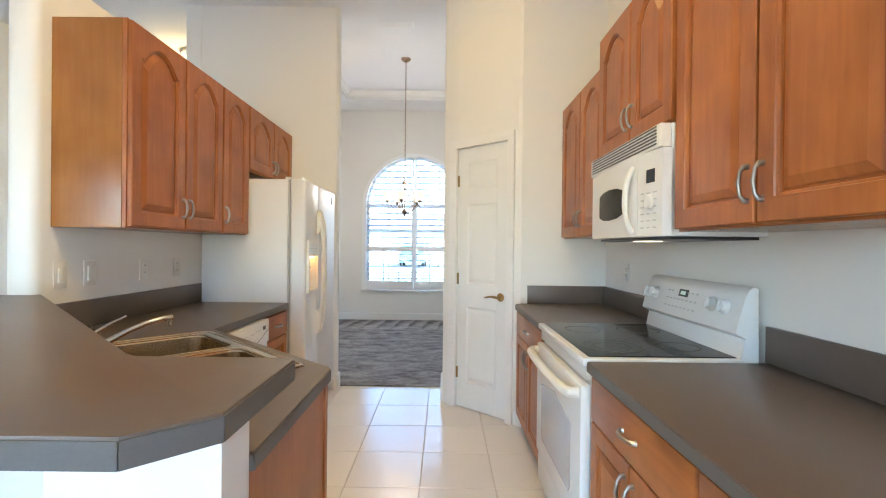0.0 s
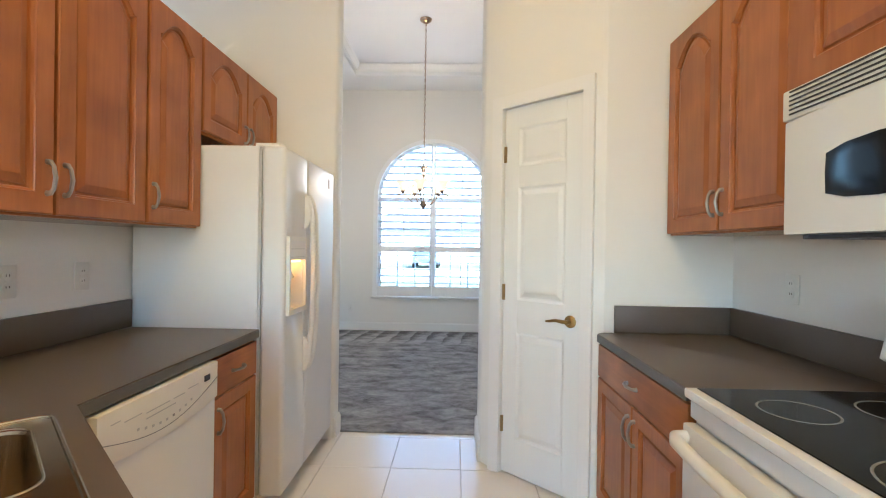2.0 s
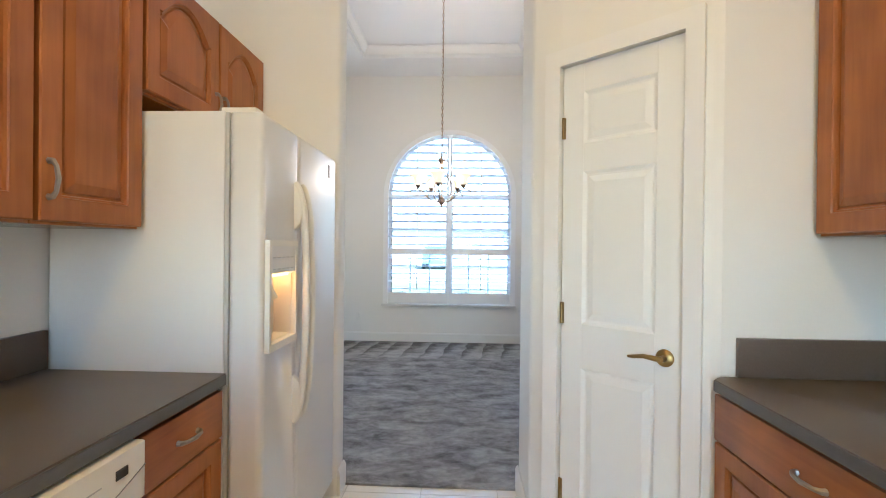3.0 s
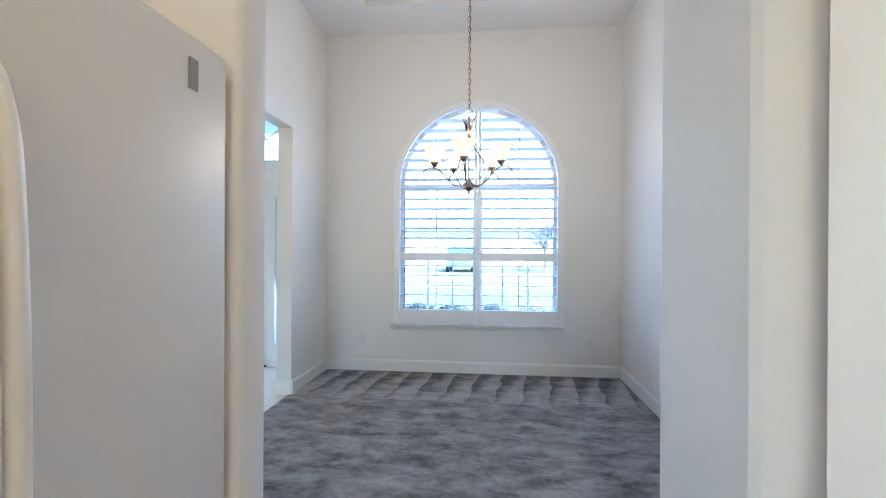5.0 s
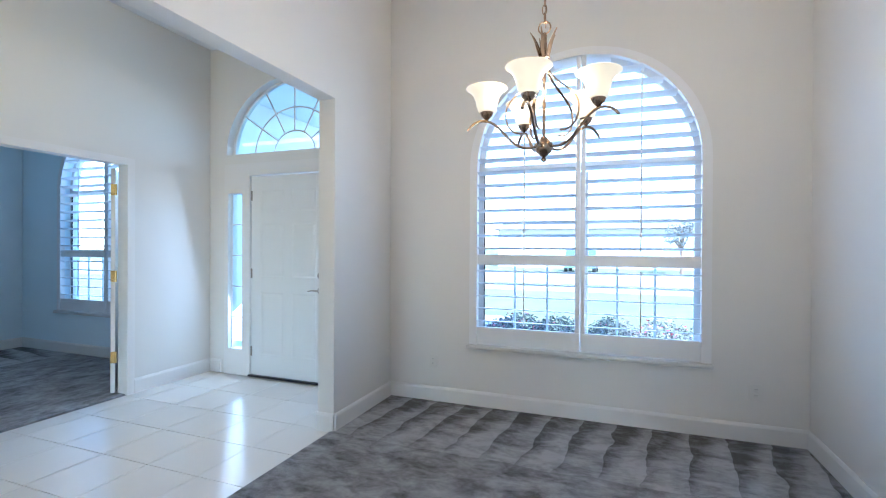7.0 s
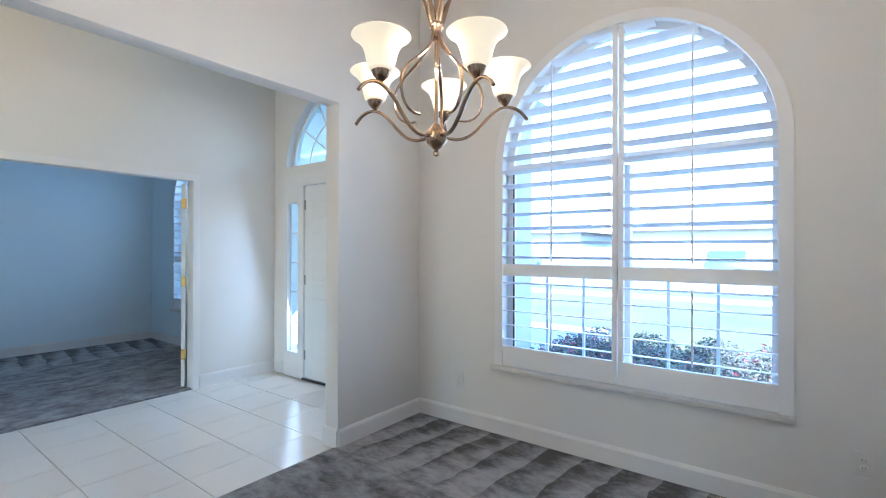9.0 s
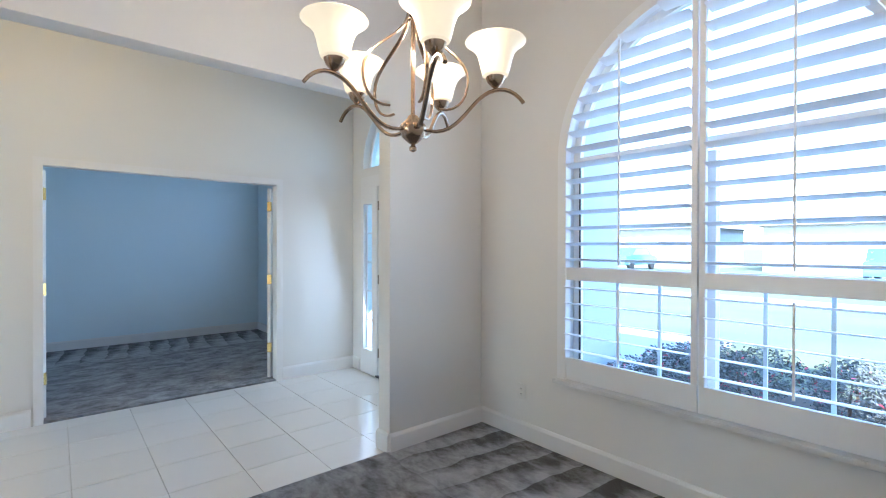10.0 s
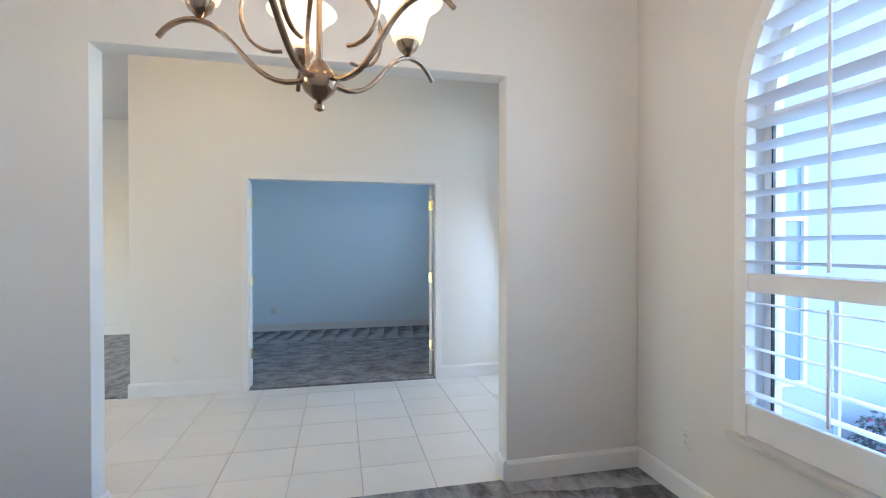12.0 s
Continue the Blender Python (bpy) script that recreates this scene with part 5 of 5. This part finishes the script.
solid("pavement_strip", cube(-2.02, 4.2, 8.221, 9.899, -0.149, -0.115), CONCRETE, "pale concrete walk in the shade of the house", "pavement")
solid("road", cube(-200, 200, 24, 31, -0.149, -0.13), CONCRETE, "sun-bleached street", "road")
solid("pavement_walk", cube(-200, 200, 20.5, 21.8, -0.149, -0.12), CONCRETE, "pale concrete sidewalk", "pavement")
solid("pavement_drive", cube(4.5, 9.5, 8.3, 24, -0.149, -0.11), CONCRETE, "pale concrete driveway", "pavement")


def leaf_clump(count, spread, size, seed):
    """Many small folded leaves spread through an uneven volume."""
    rnd = random.Random(seed)
    bm = bmesh.new()
    for _ in range(count):
        a, b, r = rnd.uniform(0, 6.283), rnd.uniform(-1, 1), rnd.uniform(0.45, 1.0) ** 0.6
        q = math.sqrt(1 - b * b)
        c = Vector((spread[0] * r * q * math.cos(a), spread[1] * r * q * math.sin(a), spread[2] * r * b))
        m = Matrix.Translation(c) @ Euler((rnd.uniform(-1.2, 1.2), rnd.uniform(-1.2, 1.2), rnd.uniform(0, 6.28))).to_matrix().to_4x4()
        s = size * rnd.uniform(0.7, 1.3)
        vs = [bm.verts.new(m @ Vector(p)) for p in ((0, -s, 0), (0.45 * s, 0, 0.12 * s), (0, s, 0), (-0.45 * s, 0, 0.12 * s))]
        bm.faces.new((vs[0], vs[1], vs[2]))
        bm.faces.new((vs[0], vs[2], vs[3]))
    return bm


solid("ground_bed", cube(-2.019, 4.2, 9.9, 11.5, -0.149, -0.10), BARK, "dark mulch flower bed", "flower bed")
rnd = random.Random(4)
shrub_meshes = [mesh_of("foliage", leaf_clump(1500, (0.40, 0.34, 0.24), 0.021, 10 + k), LEAF) for k in range(3)]
bloom_meshes = [mesh_of("blossoms", leaf_clump(60 - 18 * k, (0.41, 0.35, 0.26), 0.024, 20 + k), FLOWER) for k in range(3)]
stem_mesh = mesh_of("stems", tube([(0, 0, -0.34), (0.01, 0, -0.15), (0.02, 0.01, 0.05)], [0.02, 0.014, 0.006], 6), BARK)
solid("ground_bed_wing", cube(-2.019, -1.2, 9.25, 9.899, -0.114, -0.10), BARK, "dark mulch strip beside the entrance wing", "flower bed")
bed_spots = [(-1.6 + 0.62 * (k % 9), 10.45 + 0.5 * (k // 9)) for k in range(18)] + [(-1.72, 9.62), (-1.5, 10.05)]
for k, (bx, by) in enumerate(bed_spots):
    sh = thing("flowering_shrub", "low green shrub with red blossoms in a mulch bed", "shrub", "shrubs by the window")
    for nm, me in (("foliage", shrub_meshes[k % 3]), ("blossoms", bloom_meshes[k % 3]), ("stems", stem_mesh)):
        piece(nm, me, sh)
    sh.matrix_basis = pose(bx + rnd.uniform(-0.1, 0.1), by + rnd.uniform(-0.1, 0.1), 0.17, 0, 0, rnd.uniform(0, 360))


def tree(x, y, h, seed):
    rnd = random.Random(seed)
    t = thing("tree", "leafy green garden tree with a tapered trunk", "tree", "street trees")
    part("trunk", tube([(0, 0, -0.2), (0.05, 0.02, h * 0.25), (-0.05, 0.05, h * 0.5), (0.03, 0, h * 0.75)], [h * 0.035, h * 0.026, h * 0.02, h * 0.008], 8), BARK, t)
    crown_bm = bmesh.new()
    for k in range(9):
        a, r = 0.7 * k * 3.3, h * rnd.uniform(0.12, 0.25)
        tip = Vector((r * math.cos(a), r * math.sin(a), h * rnd.uniform(0.55, 0.9)))
        part("limb", tube([(0, 0, h * 0.4), tuple(tip * 0.6 + Vector((0, 0, h * 0.2))), tuple(tip)], [h * 0.014, h * 0.009, h * 0.004], 6), BARK, t)
        cl = leaf_clump(170, (h * 0.13, h * 0.13, h * 0.1), h * 0.02, seed * 20 + k)
        bmesh.ops.translate(cl, verts=cl.verts, vec=tip)
        me = bpy.data.meshes.new("clump")
        cl.to_mesh(me)
        cl.free()
        crown_bm.from_mesh(me)
        bpy.data.meshes.remove(me)
    part("crown", crown_bm, LEAF, t, smooth=False)
    t.matrix_basis = pose(x, y, -0.15)


tree(3.2, 33.5, 3.4, 3)
tree(-24.0, 36.0, 6.0, 6)
tree(10.5, 35.0, 5.0, 7)


def house(x, y, w):
    t = thing("house", "pale one-storey house across the street with a grey roof", "house", "houses across the street")
    part("wall", cube(-w / 2, w / 2, 0, 8, 0, 2.9), STUCCO, t)
    part("roof", loops([[(-w / 2 - 0.6, -0.6, 2.9), (w / 2 + 0.6, -0.6, 2.9), (w / 2 + 0.6, 8.6, 2.9), (-w / 2 - 0.6, 8.6, 2.9)], [(-w / 2 + 3, 3.9, 4.6), (w / 2 - 3, 3.9, 4.6), (w / 2 - 3, 4.1, 4.6), (-w / 2 + 3, 4.1, 4.6)]]), ROOF, t, smooth=False)
    part("garage_door", cube(-w / 2 + 1, -w / 2 + 5.6, -0.03, -0.001, 0, 2.2), TRIM, t)
    for k in range(3):
        wx = -w / 2 + 7.2 + 2.6 * k
        if wx < w / 2 - 1:
            wi = part("window", cube(wx - 0.65, wx + 0.65, -0.05, -0.001, 0.9, 2.2), TRIM, t)
            part("pane", cube(wx - 0.57, wx + 0.57, -0.06, -0.051, 0.98, 2.12), FARPANE, wi)
    t.matrix_basis = pose(x, y, -0.15)


for x, w in ((-38, 15), (-20, 15), (-2, 14), (15, 15)):
    house(x, 40, w)

CARPAINT = material("blue_grey_car_paint", (0.10, 0.19, 0.22), 0.25, 0.3, noise_scale=4, vary=0.05, coat=0.5)


def car(x, y, yaw):
    t = thing("parked_car", "blue-grey parked car on the street side", "car", "parked cars")
    side = [(-2.2, 0.35), (-2.25, 0.7), (-2.1, 0.95), (-1.5, 1.0), (-0.9, 1.5), (0.7, 1.52), (1.3, 1.02), (2.0, 0.9), (2.25, 0.7), (2.2, 0.35)]
    part("body", prism(side, -0.85, 0.85, axis="y", bevel=0.06), CARPAINT, t)
    part("side_glass", prism([(-1.3, 1.03), (-0.82, 1.44), (0.62, 1.45), (1.05, 1.03)], -0.86, 0.86, axis="y"), FARPANE, t, smooth=False)
    for wx in (-1.4, 1.4):
        for wy in (-0.78, 0.78):
            wh = part("wheel", lathe([(0.18, -0.1), (0.31, -0.1), (0.33, -0.06), (0.33, 0.06), (0.31, 0.1), (0.18, 0.1)], 20), DARK, t)
            wh.matrix_basis = pose(wx, wy, 0.33, 90, 0, 0)
            part("rim", lathe([(0.02, -0.09), (0.18, -0.09), (0.18, 0.09), (0.02, 0.09)], 16), CHROME, wh)
    t.matrix_basis = pose(x, y, -0.14, 0, 0, yaw)


car(-2.2, 33.4, 90)
car(-15.5, 35.5, 90)

tagged(new("threshold_strip", mesh_of("threshold_strip", cube(-0.95, 0.0, 4.222, 4.236, -0.004, 0.013, 0.003), CARPET)), "dark carpet edge strip at the kitchen opening", "trim", "", "structure")

# ---- floor tiles ----
TX, TY = 0.404, 0.426
tile_mesh = mesh_of("tile", cube(0.0025, TX - 0.0025, 0.0025, TY - 0.0025, -0.006, 0.001, 0.0015, 1), TILE)
floor_ob = bpy.data.objects["floor"]
rest = bmesh.new()
OX, OY = -0.115, 3.73
for i in range(-11, 4):
    for j in range(-18, 11):
        x0, y0 = OX + i * TX, OY + j * TY
        x1, y1 = x0 + TX, y0 + TY
        lim_y = 4.228 if x0 > WEST_D - 0.2 else NORTH - 0.001
        cx0, cx1, cy0, cy1 = max(x0 + 0.002, DEN + 0.001 if y1 > 4.2 else -4.378), min(x1 - 0.002, 1.159), max(y0 + 0.002, -3.99), min(y1 - 0.002, lim_y)
        if y0 > 4.2:
            cx1 = min(cx1, WEST_D - 0.022)
        elif y1 > 4.228 and x0 < WEST_D and x1 > WEST_D:
            cx1 = min(cx1, WEST_D - 0.022)
        if cx1 - cx0 < 0.02 or cy1 - cy0 < 0.02:
            continue
        whole = cx1 - cx0 > TX - 0.006 and cy1 - cy0 > TY - 0.006
        if whole and (y0 > 3.9 or (-0.8 < x0 < 0.6 and y0 > 0.3)):
            piece("tile", tile_mesh, floor_ob, (x0, y0, 0))
        elif y0 > 3.9 or (-1.3 < x0 < 0.9 and y0 > 0.3):
            piece("tile", mesh_of("tile", cube(cx0, cx1, cy0, cy1, -0.006, 0.001), TILE), floor_ob)
        else:
            box(rest, cx0, cx1, cy0, cy1, -0.006, 0.001)
rest_ob = part("tiling", rest, TILE, floor_ob, smooth=False)
rest_ob["kind"] = "stuff"
